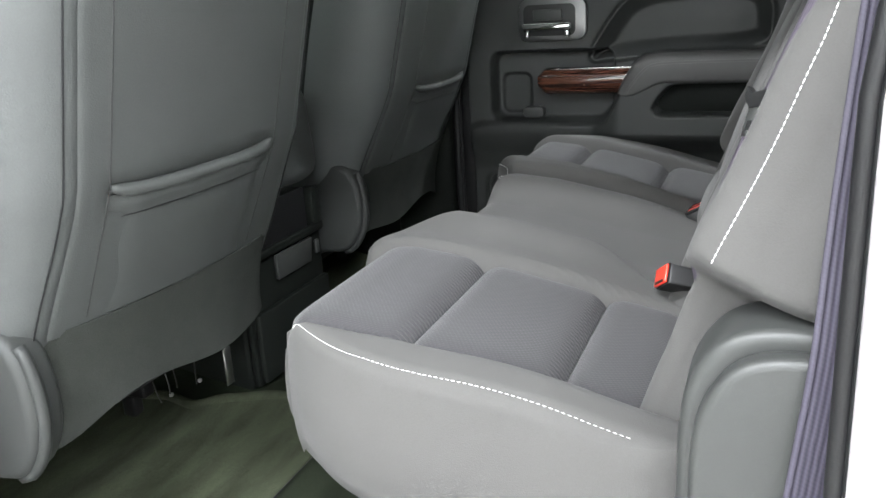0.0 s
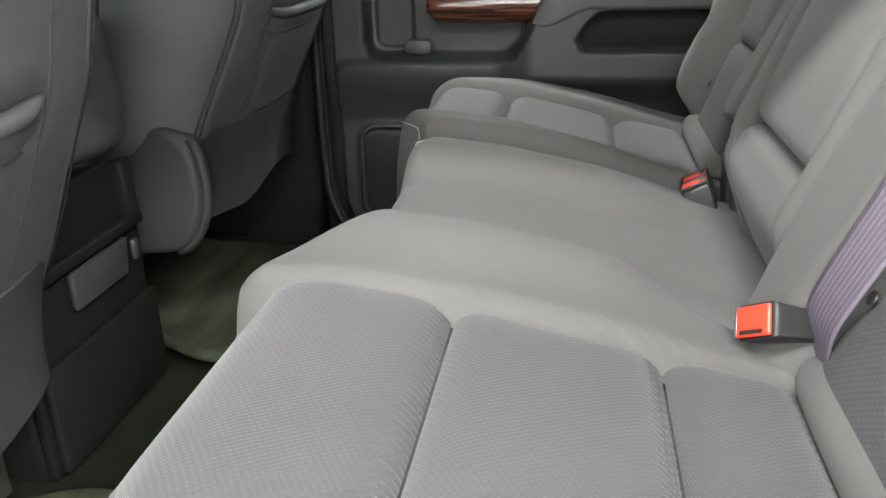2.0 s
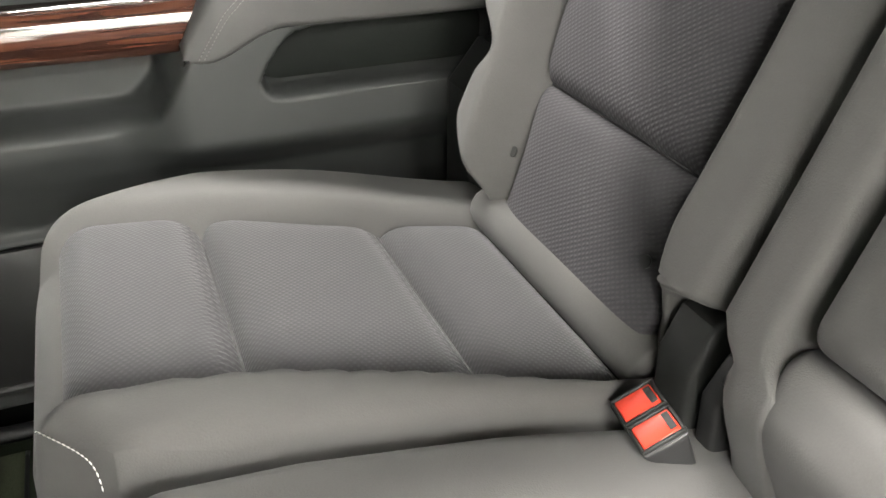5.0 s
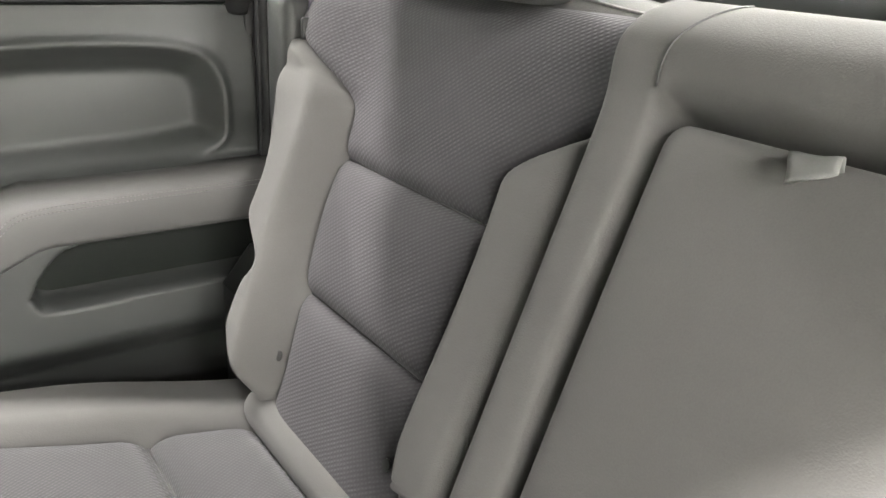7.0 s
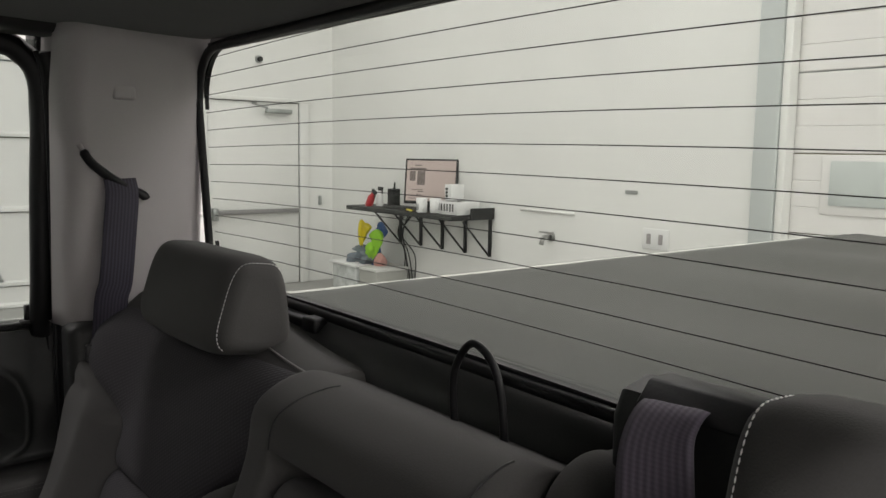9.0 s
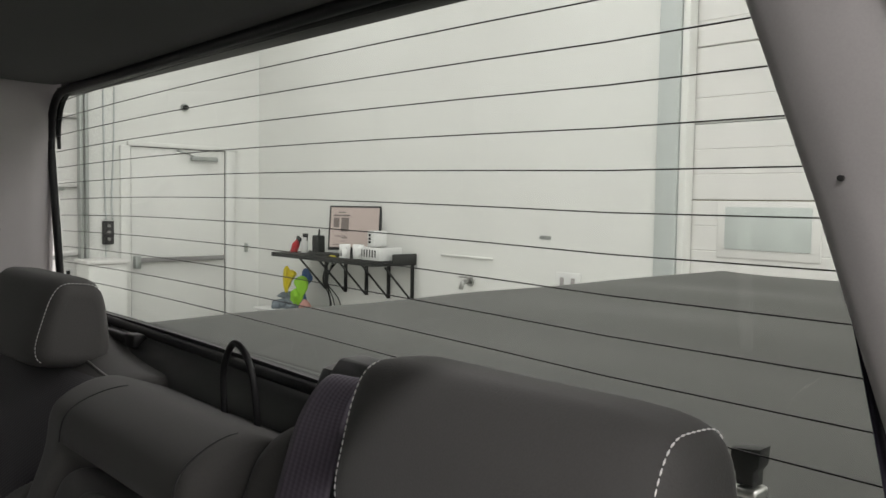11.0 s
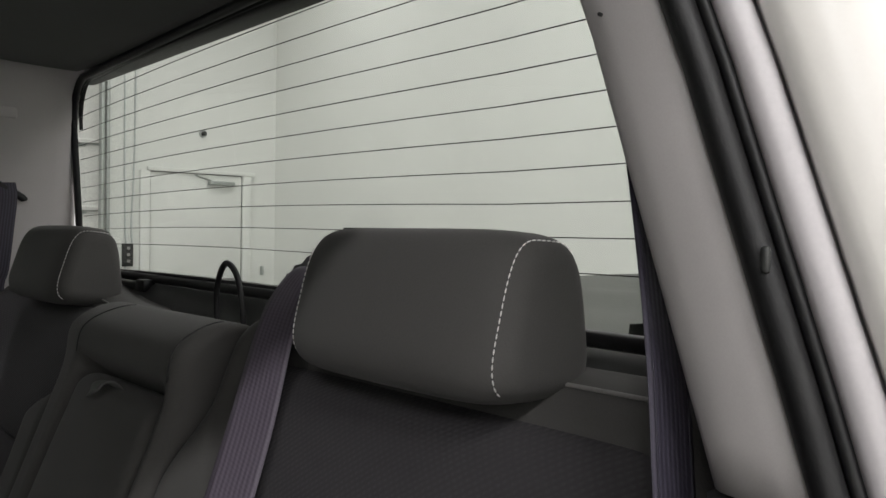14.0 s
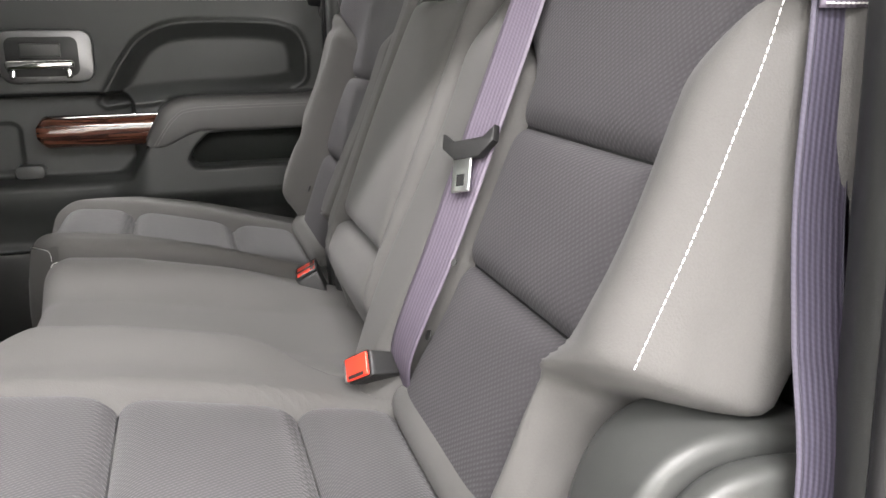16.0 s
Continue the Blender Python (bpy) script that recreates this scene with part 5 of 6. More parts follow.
def bench_pad(name, parent, c, s, inner, x_front=SEAT_FRONT, edge_v=edge_v, rise=0.0, lift=1.0, far=False):
    """The outboard cushion: cover, three ribbed inserts, roll at the rear, white seam on the outer edge."""
    def spot(x, v, z):
        return np.stack([x, c + s * v, z + rise], -1)

    def surf(p, q):
        x = x_front + (0.33 - x_front) * (p + 1) / 2
        vo = edge_v(x)
        inn = inner if far else inner + 0.065 * sst(0.08, 0.27, x)
        v = inn + (vo - inn) * (q + 1) / 2
        xf = x_front + (0.05 * sst(-0.10, inner, v) if far else 0.086 * sst(-0.175, inner, v))
        x = xf + (0.33 - xf) * (p + 1) / 2
        vin = -0.112 - 0.042 * sst(-0.10, 0.28, x) if far else -0.150
        side = np.maximum(np.maximum(sst(0.115, 0.165, v), 0.40 * sst(0.060, 0.015, vo - v) * sst(-0.17, -0.05, x)), sst(vin + 0.002, vin - (0.026 if far else 0.018), v) * (1.35 if far else 1.0))
        z = seat_z(x) - 0.027 + 0.041 * np.minimum(side, 1.24) * (1 - 0.25 * sst(0.1, 0.3, x)) + lift * 0.030 * sst(0.115, 0.19, v) * sst(-0.05, 0.22, x)
        z = z + (0.0 if far else 0.016 * sst(-0.20, -0.275, v) * sst(0.26, 0.12, x))
        z = z - rim(v - inn, 0.022) - (rim(vo - v, 0.024) ** 4 + rim(x - xf, 0.035) ** 4 + 1e-16) ** 0.25
        return spot(x, v, z)

    pad = part(name, padded(surf, (UPX, np.array((0, s, 0.0)), np.array((0, 0, -1.0))), 90, 80, 0.125 if far else 0.155, bulge=0.004 if far else 0.007, curl=0.075 if far else 0.006, soften=0.06), M_COVER, parent, "plain grey cloth cushion cover")
    seam1, seam2 = (SEAM1 - 0.011, SEAM2 - 0.010) if far else (SEAM1 + 0.004, SEAM2 + 0.003)
    for xa, xb in ((x_front + 0.028, seam1), (seam1, seam2), (seam2, SEAT_REAR)):
        def ins(p, q):
            x = xa + (xb - xa) * (p + 1) / 2
            vo = np.minimum(0.128 + 0.022 * sst(0.14, -0.06, x) * far, edge_v(x) - 0.022)
            vi = -0.112 - 0.042 * sst(-0.10, 0.28, x) if far else -0.161 - 0.02 * sst(0.1, -0.15, x)
            v = vi + (vo - vi) * (q + 1) / 2
            puff = (1 - p ** 4) * (1 - q ** 12)
            z = seat_z(x) - 0.006 + 0.011 * puff - rim((1 - np.abs(p)) * (xb - xa) / 2, 0.034) * 0.50 - rim((1 - np.abs(q)) * 0.14, 0.008) * 0.8
            # the cloth is drawn into short pleats along its rear seam
            z = z - 0.0024 * (0.5 + 0.5 * np.cos(v * 2 * np.pi / 0.0075)) * sst(0.024, 0.004, (1 - p) * (xb - xa) / 2)
            return spot(x, v, z)
        part("insert", padded(ins, (UPX, UPY, np.array((0, 0, -1.0))), 44, 260, 0.016, wrap=2, bulge=0, curl=0), M_INSERT, parent, "purple-grey ribbed cloth insert")
    # black tubes along the seams paint the shade down in their creases
    for xs_ in (seam1, seam2):
        va = -0.112 - 0.042 * float(sst(-0.10, 0.28, xs_)) if far else -0.150 - 0.03 * float(sst(0.1, -0.15, xs_))
        vb = 0.130
        ln = np.array([(xs_, c + s * (va + 0.01 + (vb - va - 0.012) * u), float(seat_z(np.array(xs_))) - 0.0195 + rise) for u in np.linspace(0, 1, 12)])
        part("seam", tube(ln - np.array((0, 0, 0.0008)), 0.0020, 6), M_BLACK, parent)
    roll = smooth_line([(0.312, c + s * -0.165, 0.385 + rise), (0.306, c + s * -0.10, 0.392 + rise), (0.306, c + s * 0.10, 0.392 + rise), (0.312, c + s * 0.155, 0.385 + rise)], 30)
    part("rear_roll", tube(roll, [0.012, 0.020, *[0.026] * 27, 0.020, 0.012], 16), M_COVER, parent)
    line = surf(np.linspace(-0.84, 0.80, 90), np.full(90, 0.985 if far else 0.962))
    part("stitching", stitches(line + np.array((0, s * 0.001, 0.001)), 0.0040, 0.0022, 0.0005), M_THREAD, parent, "white contrast stitching")
    if far:
        corner = surf(np.full(40, -0.985), np.linspace(-0.985, -0.62, 40))
        part("stitching", stitches(corner + np.array((-0.0015, 0, 0.001))), M_THREAD, parent)
    return pad


def back_point(w, y, d):
    w, y, d = np.broadcast_arrays(np.asarray(w, float), np.asarray(y, float), np.asarray(d, float))
    return B0 + w[..., None] * T_UP + d[..., None] * T_N + y[..., None] * UPY


BACK_TOP, FAR_TOP = 0.567, 0.590


def back_edge(w):
    """Outer border of the backrest from its middle: waisted low down, rounded at the top."""
    return 0.160 + 0.094 * sst(0.150, 0.200, w) - 0.026 * sst(0.47, 0.55, w) - rim(BACK_TOP - w, 0.05) * 0.9


def insert_edge(w):
    """Outer border of the ribbed inserts: it runs out to the shoulder at the top."""
    return 0.110 + 0.042 * sst(0.03, 0.28, w) + 0.10 * sst(0.37, 0.475, w)


def insert_edge_far(w):
    """On the far seat the upper insert reaches the rounded shoulder."""
    return insert_edge(w) + 0.045 * sst(0.38, 0.46, w)


def back_edge_far(w):
    """The far seat's border: a broad rounded shoulder over the waist."""
    return 0.200 - 0.075 * sst(0.10, 0.02, w) - 0.014 * np.exp(-((w - 0.17) / 0.018) ** 2) + 0.048 * sst(0.18, 0.225, w) + 0.046 * sst(0.26, 0.42, w) - rim(FAR_TOP - w, 0.050) * 0.7


def back_pad(parent, c, s, inner, back_edge=back_edge, rise_out=0.021, notch=0.0):
    W0, W1 = -0.045, FAR_TOP if notch else BACK_TOP
    ins_edge = insert_edge_far if notch else insert_edge
    ins_top = 0.532 if notch else 0.520

    def lift(w, v):
        """The far seat's upper insert sweeps forward into the bolster."""
        return 0.040 * sst(0.12, 0.25, v) * sst(0.585, 0.47, w) * sst(0.33, 0.42, w) if notch else 0.0

    def depth(w, v):
        side_out = sst(ins_edge(w) - 0.012, ins_edge(w) + 0.035, v)
        inl = 0.116 + 0.030 * sst(0.14, 0.02, w) + 0.090 * sst(0.365, 0.455, w)
        side_in = sst(-inl, -inl - 0.045, v)
        fade = sst(0.475, 0.37, w)
        fade_out = fade if notch else sst(0.54, 0.45, w)
        ie = ins_edge(w)
        u = np.clip((v - ie) / np.maximum(back_edge(w) - ie, 0.02), 0, 1)
        crown = 0.0 if notch else 0.028 * np.sin(np.pi * u ** 1.7) * sst(0.52, 0.34, w) * sst(0.06, 0.22, w)
        return -0.021 + 0.021 * np.maximum(side_out, side_in) + np.maximum(rise_out * side_out * fade_out, lift(w, v)) + crown + 0.030 * side_in * fade

    def surf(p, q):
        top = W1 - 0.036 * sst(0.35, -1.0, q) * (notch > 0)
        w = W0 + (top - W0) * (p + 1) / 2
        vo = back_edge(w)
        vi = inner + notch * sst(0.100, 0.082, w)
        v = vi + (vo - vi) * (q + 1) / 2
        d = depth(w, v) - rim(vo - v, 0.022) - rim(v - vi, 0.022) - rim(top - w, 0.05) + 0.004 * np.sin(w * 16)
        return back_point(w, c + s * v, d)

    part("backrest", padded(surf, (T_UP, np.array((0, s, 0.0)), -T_N), 150, 120, 0.070 if notch else 0.095, bulge=0.010, curl=0.02), M_COVER, parent, "plain grey cloth backrest cover")
    low, high = 0.163 if notch else 0.172, 0.323
    for wa, wb in ((-0.02, low), (low, high), (high, ins_top)):
        def ins(p, q):
            w = wa + (wb - wa) * (p + 1) / 2
            vo, vi = np.minimum(ins_edge(w), back_edge(w) - 0.014), -0.122 - 0.028 * sst(0.14, 0.02, w) - 0.090 * sst(0.365, 0.455, w)
            vo = vo - rim(ins_top - w, 0.045) * 0.7
            vi = vi + rim(ins_top - w, 0.05) * 0.5
            v = vi + (vo - vi) * (q + 1) / 2
            puff = (1 - p ** 4) * (1 - q ** 6)
            d = -0.005 + 0.009 * puff - rim((1 - np.abs(p)) * (wb - wa) / 2, 0.024) * 0.60 - rim((1 - np.abs(q)) * 0.14, 0.008) * 0.8
            d = d - 0.010 * sst(0.48, 0.54, w) + lift(w, v)
            return back_point(w, c + s * v, d)
        part("back_insert", padded(ins, (T_UP, UPY, -T_N), 36, 36, 0.018, wrap=2, bulge=0, curl=0), M_INSERT_UP, parent, "dark ribbed cloth insert")
    # a black tube in each backrest crease colours in its shade
    for wm in (low, high):
        va, vb = -0.118, float(ins_edge(np.array(wm))) - 0.004
        ln = np.array([back_point(wm, c + s * (va + (vb - va) * u), -0.0165) for u in np.linspace(0, 1, 12)])
        part("seam", tube(ln, 0.0020, 6), M_RUBBER, parent)
    if not notch:
        ws = np.linspace(0.198, 0.490, 80)
        vs = back_edge(ws) - 0.0085
        part("stitching", stitches(back_point(ws, c + s * (vs + 0.0004), depth(ws, vs) - rim(0.0085, 0.022) + 0.004 * np.sin(ws * 16) + 0.0006), 0.0042, 0.0012, 0.0006), M_THREAD, parent, "white contrast stitching")
    # piping along the shoulder, before the top falls to the rear
    if notch:
        line = np.concatenate([surf(np.linspace(0.80, 0.92, 14), np.linspace(-0.972, -0.955, 14)), surf(np.full(60, 0.935), np.linspace(-0.92, 0.30, 60))], 0)
    else:
        line = surf(np.full(70, 0.935), np.linspace(-0.80, 0.96, 70))
    part("piping", tube(line + T_N * 0.0006, 0.0017, 6), M_SEAM, parent, "pale grey piping along the shoulder")
    # two small plugs low on the insert
    for v in (0.118, -0.122):
        p0 = back_point(0.085, c + s * v, 0.0035)
        part("plug", tube([p0, p0 + T_N * 0.002], 0.006, 10), M_DARKGREY, parent)


def headrest(parent, c, W=0.130, x=0.503, z=0.938, lean=6):
    """A padded headrest: a rounded block leaning with the backrest, seams near both ends, on two posts."""
    D, H = 0.047, 0.061
    m = pose(x, c, z, 0, lean, 0)

    def section(y):
        """Closed outline of the pad at a distance y from its middle."""
        e = min(1.0, abs(y) / W)
        k = (1 - e ** 8) ** 0.5 if e < 1 else 0.0
        k = 0.55 + 0.45 * k
        t = np.linspace(0, 2 * np.pi, 56, endpoint=False)
        cx = np.sign(np.cos(t)) * np.abs(np.cos(t)) ** 0.46
        cz = np.sign(np.sin(t)) * np.abs(np.sin(t)) ** np.where(np.sin(t) > 0, 0.56, 0.66)
        x = D * k * cx * (1 - 0.26 * cz) - 0.008 * math.cos(1.3 * y / W) + 0.005
        z = H * (0.86 * k + 0.14) * cz * np.where(cz < 0, 0.90, 1.0)
        return np.stack([x, np.full_like(t, y), z], -1)

    ys = W * np.sin(np.pi / 2 * np.linspace(-1, 1, 41))
    loc = np.array([section(y) for y in ys]).transpose(1, 0, 2)
    loc = np.concatenate([loc, np.ones((*loc.shape[:2], 1))], -1) @ np.array(m).T
    hr = part("headrest", grid(loc[..., :3], cap=True, close_u=True), M_COVER, parent, "padded dark cloth headrest with white seams")
    for e in (-1, 1):
        sec = section(e * (W - 0.0095))
        sec = sec[8:39] * np.array((1.012, 1, 1.012))
        line = np.concatenate([sec, np.ones((len(sec), 1))], -1) @ np.array(m).T
        part("stitching", stitches(line[:, :3], 0.0036, 0.0012, 0.00065), M_THREAD, hr)
    for e in (-0.06, 0.06):
        part("post", tube([m @ Vector((0.018, e, -0.050)), m @ Vector((0.034, e, -0.100))], 0.0065, 10), M_BLACK, parent)


NEAR_C, FAR_C, SPLIT, BACK_SPLIT = -0.400, 0.430, 0.232, 0.205
near_seat = thing("rear_seat", (0.1, -0.2, FLOOR), "wide grey cloth rear bench section with a fold-down armrest", "car seat", "rear bench sections")
far_seat = thing("rear_seat", (0.1, 0.43, FLOOR), "single grey cloth rear bench section beside the closed door", "car seat", "rear bench sections")
bench_pad("cushion", near_seat, NEAR_C, -1, -0.300)
bench_pad("cushion", far_seat, FAR_C, 1, SPLIT + 0.004 - FAR_C, -0.165, edge_far, 0.012, 0.0, True)
back_pad(near_seat, NEAR_C, -1, -0.270)
back_pad(far_seat, FAR_C, 1, BACK_SPLIT + 0.002 - FAR_C, back_edge_far, 0.045, 0.055)
headrest(near_seat, -0.402, 0.124, 0.502, 0.937, 3)
headrest(far_seat, 0.451)


def mid_pad(p, q):
    x = -0.112 + (0.33 + 0.112) * (p + 1) / 2
    y = -0.168 + (SPLIT - 0.002 + 0.168) * (q + 1) / 2
    z = seat_z(x) + 0.005 + (0.027 * sst(0.16, 0.088, SPLIT - y) - 0.018 * np.clip(1 - (SPLIT - y) / 0.085, 0, 1)) * sst(0.30, 0.12, x) - 0.010 * sst(0.02, 0.10, y + 0.168) * sst(0.06, 0.12, SPLIT - y)
    z = z - rim(SPLIT - 0.002 - y, 0.024) - rim(y + 0.168, 0.012) * 0.6 - rim(x + 0.112, 0.035)
    return np.stack([x, y, z], -1)


part("middle_cushion", padded(mid_pad, (UPX, UPY, np.array((0, 0, -1.0))), 60, 90, 0.15, bulge=0.010, curl=0.03), M_COVER, near_seat)
zs = np.linspace(0, 1, 30)
edge_line = mid_pad(np.full(30, -0.945), 0.965 - 0.40 * zs)
part("stitching", stitches(edge_line + np.array((-0.001, 0, 0.001))), M_THREAD, near_seat)
# middle backrest: border, armrest, lower pad and top roll
def mid_back(p, q):
    w = -0.03 + 0.575 * (p + 1) / 2
    y = -0.1285 + (BACK_SPLIT - 0.004 + 0.1285) * (q + 1) / 2
    y = y - 0.026 * sst(0.100, 0.082, w) * (q + 1) / 2
    top_y = BACK_SPLIT - 0.004 - 0.026 * sst(0.100, 0.082, w)
    e = np.minimum(y + 0.1285, top_y - y)
    rec = np.minimum(sst(0.018, 0.032, y + 0.1285), sst(0.052, 0.066, top_y - y)) * sst(0.466, 0.450, w)
    d = 0.036 - 0.070 * rec - 0.066 * sst(0.075, -0.03, w) * (1 - 0.6 * rec) - rim(e, 0.020) - rim(0.545 - w, 0.055) + 0.010 * np.exp(-((w - 0.495) / 0.03) ** 2)
    return back_point(w, y, d)


part("middle_back", padded(mid_back, (T_UP, UPY, -T_N), 60, 50, 0.095, bulge=0.0, curl=0.0), M_COVER, near_seat)


def pad_on_back(name, wa, wb, ya, yb, d0, thick, r, crown, parent, label="", tuck=0.0):
    def f(p, q):
        w, y = wa + (wb - wa) * (p + 1) / 2, ya + (yb - ya) * (q + 1) / 2
        d = d0 - tuck * sst(0.075, -0.03, w) + crown * (1 - p * p) * (1 - q ** 4) - rim((1 - np.abs(p)) * (wb - wa) / 2, r) - rim((1 - np.abs(q)) * (yb - ya) / 2, r)
        return back_point(w, y, d)
    return part(name, padded(f, (T_UP, UPY, -T_N), 40, 34, thick, wrap=3, bulge=0, curl=0), M_COVER, parent, label)


pad_on_back("armrest", 0.118, 0.452, -0.106, 0.138, 0.034, 0.055, 0.022, 0.010, near_seat, "fold-down middle armrest, closed")
pad_on_back("lower_pad", -0.02, 0.113, -0.106, 0.142, 0.032, 0.045, 0.018, 0.010, near_seat, tuck=0.072)
for y0, bend in ((0.146, -0.022), (-0.114, 0.008)):
    ws = np.linspace(0.468, 0.541, 24)
    dd = 0.0365 - rim(0.545 - ws, 0.055) + 0.010 * np.exp(-((ws - 0.495) / 0.03) ** 2)
    part("roll_seam", tube(back_point(ws, y0 + bend * ((ws - 0.468) / 0.073) ** 2, dd), 0.0011, 6), M_BLACK, near_seat)
st_line = smooth_line([back_point(0.436, 0.022, 0.008), back_point(0.447, 0.020, 0.032), back_point(0.446, 0.012, 0.050), back_point(0.434, 0.006, 0.058)], 14)
part("pull_strap", ribbon(st_line, (0.15, 1, -0.12), 0.030, 0.003), M_STRAP, near_seat, "grey webbing pull strap")


# plastic recliner cover at the near end of the bench
prof = [(0.318, 0.20), (0.318, 0.44), (0.322, 0.485), (0.335, 0.518), (0.356, 0.540), (0.387, 0.550), (0.43, 0.549), (0.475, 0.540), (0.475, 0.20)]
prof = [prof[0]] + [tuple(q) for q in smooth_line([(x, 0, z) for x, z in prof[1:-1]], 30)[:, (0, 2)]] + [prof[-1]]
hinge_cover = part("recliner_cover", prism(prof, 1, -0.668, -0.592, 0.010, 4), M_GREY, near_seat, "grey plastic recliner cover")
inset = [(x + 0.012 * (1 - (x - 0.318) / 0.157), z - 0.012 * float(sst(0.40, 0.52, z))) for x, z in prof]
part("side_panel", prism(inset, 1, -0.694, -0.669, 0.009, 4), M_GREY, hinge_cover, "grey plastic outer panel with a rounded rim")
part("recliner_cover", prism([(0.32, 0.22), (0.32, 0.50), (0.36, 0.55), (0.47, 0.55), (0.47, 0.22)], 1, 0.655, 0.745, 0.015, 3), M_DARKGREY, far_seat)
for seat, ys in ((near_seat, (-0.58, -0.05)), (far_seat, (0.22, 0.60))):
    for y in ys:
        part("leg", box((0.12, y - 0.02, FLOOR + 0.008), (0.17, y + 0.02, 0.30), 0.006), M_BLACK, seat)
# added black block that paints the cavity between backrest and rear wall dark
solo("back_gap_filler", box((0.47, -0.12, 0.40), (0.55, 0.14, 0.80), 0.01), M_BLACK, "black filler block darkening the gap behind the rear seat", "bracket")
gap = thing("split_hinge", (0.32, BACK_SPLIT, 0.40), "black plastic hinge cover between the bench sections", "hinge cover")
part("cover", prism([(0.300, 0.33), (0.296, 0.44), (0.312, 0.478), (0.350, 0.492), (0.385, 0.49), (0.385, 0.33)], 1, BACK_SPLIT + 0.004, BACK_SPLIT + 0.050, 0.008, 3), M_DARKGREY, gap)
part("cover", prism([(0.306, 0.33), (0.300, 0.43), (0.318, 0.462), (0.350, 0.472), (0.385, 0.47), (0.385, 0.33)], 1, BACK_SPLIT - 0.024, BACK_SPLIT - 0.002, 0.006, 3), M_BLACK, gap)
part("pin", tube([(0.316, BACK_SPLIT - 0.028, 0.450), (0.316, BACK_SPLIT - 0.016, 0.450)], 0.010, 10), M_BLACK, gap)


# ---- belts and buckles ----
def buckle(m, double, label):
    th = thing("belt_buckle", m.translation, label, "belt buckle", "belt buckles")
    wd = 0.030 if double else 0.024
    ht = 0.007 if double else 0.003
    bd = part("body", prism([(-0.036, -0.010 - ht), (0.036, -0.010), (0.036, 0.008), (0.020, 0.014), (-0.036, 0.014 + ht)], 1, -wd, wd, 0.005, 3, m), M_BLACK, th)
    if double:
        for y in (-0.0145, 0.0145):
            b = part("release_button", box((-0.0395, y - 0.0112, -0.0135), (-0.0362, y + 0.0112, 0.0175), 0.002, 2, m), M_RED, th, "red release button")
            part("tongue_slot", box((-0.0402, y - 0.008, 0.0105), (-0.0396, y + 0.008, 0.0160), 0, m=m), M_BLACK, b)
            for e in (-1, 1):
                part("bezel", box((-0.0402, y + e * 0.0128 - 0.0012, -0.0155), (-0.0362, y + e * 0.0128 + 0.0012, 0.0205), 0.0006, 1, m), M_DARKGREY, bd)
            part("bezel", box((-0.0402, y - 0.0115, 0.0178), (-0.0362, y + 0.0115, 0.0205), 0.0006, 1, m), M_DARKGREY, bd)
            part("bezel", box((-0.0402, y - 0.0115, -0.0160), (-0.0362, y + 0.0115, -0.0138), 0.0006, 1, m), M_DARKGREY, bd)
    else:
        b = part("release_button", box((-0.0405, -0.0205, -0.011), (-0.0362, 0.0205, 0.015), 0.003, 3, m), M_RED, th, "red release button")
        part("tongue_slot", box((-0.0415, -0.014, -0.009), (-0.0407, 0.014, -0.0055), 0, m=m), M_BLACK, b)
        part("bright_edge", box((-0.0395, 0.0206, -0.010), (-0.030, 0.0242, 0.0150), 0.0005, 1, m), M_SATIN, th)
    part("stalk", prism([(0.036, -0.009), (0.085, -0.016), (0.085, -0.004), (0.036, 0.006)], 1, -0.016, 0.016, 0.003, 2, m), M_BLACK, th)


buckle(pose(0.284, -0.217, 0.421, -32, 16, 20), False, "black belt buckle with a red release button")
buckle(pose(0.273, 0.203, 0.384, 0, 62, -8), True, "black double belt buckle with red release buttons")


def belt(name, pts, across, width, label, n=60, cloth=M_BELT):
    line = smooth_line(pts, n)
    ac = smooth_line(across, n)
    th = thing(name, pts[0], label, "seat belt", "seat belts")
    part("webbing", ribbon(line, ac, width), cloth, th)
    return th


# middle belt from the retractor over the seat's shoulder down to the buckle
mb = belt("seat_belt", [(0.555, -0.205, 0.90), (0.545, -0.205, 0.945), (0.530, -0.208, 0.962), (0.505, -0.212, 0.945), (0.469, -0.238, 0.905), (0.431, -0.258, 0.818), (0.374, -0.272, 0.68), (0.333, -0.275, 0.575), (0.306, -0.268, 0.505), (0.293, -0.252, 0.45), (0.300, -0.236, 0.405)],
          [(0.2, -1, 0.05), (0.2, -1, 0.05), (0.1, -1, 0.05), (0.15, -1, 0.05), (0.30, -1, 0.1), (0.50, -1, 0.12), (0.55, -1, 0.15), (0.5, -1, 0.15), (0.35, -1, 0.1), (0.2, -1, 0.1), (0, -1, 0)], 0.047,
          "mauve-grey middle belt lying over the backrest")
mt = pose(0.365, -0.276, 0.673, 0, 0, 26) @ Matrix(((T_N[0], 0, T_UP[0], 0), (0, 1, 0, 0), (T_N[2], 0, T_UP[2], 0), (0, 0, 0, 1))) @ pose(0.0, 0, 0, -14, 0, 0)
tg = part("tongue", box((0.003, -0.006, -0.044), (0.006, 0.018, 0.0), 0.0012, 2, mt), M_SATIN, mb, "bright metal belt tongue")
part("tongue_window", box((0.0062, 0.001, -0.038), (0.0066, 0.011, -0.026), 0, m=mt), M_BLACK, tg)
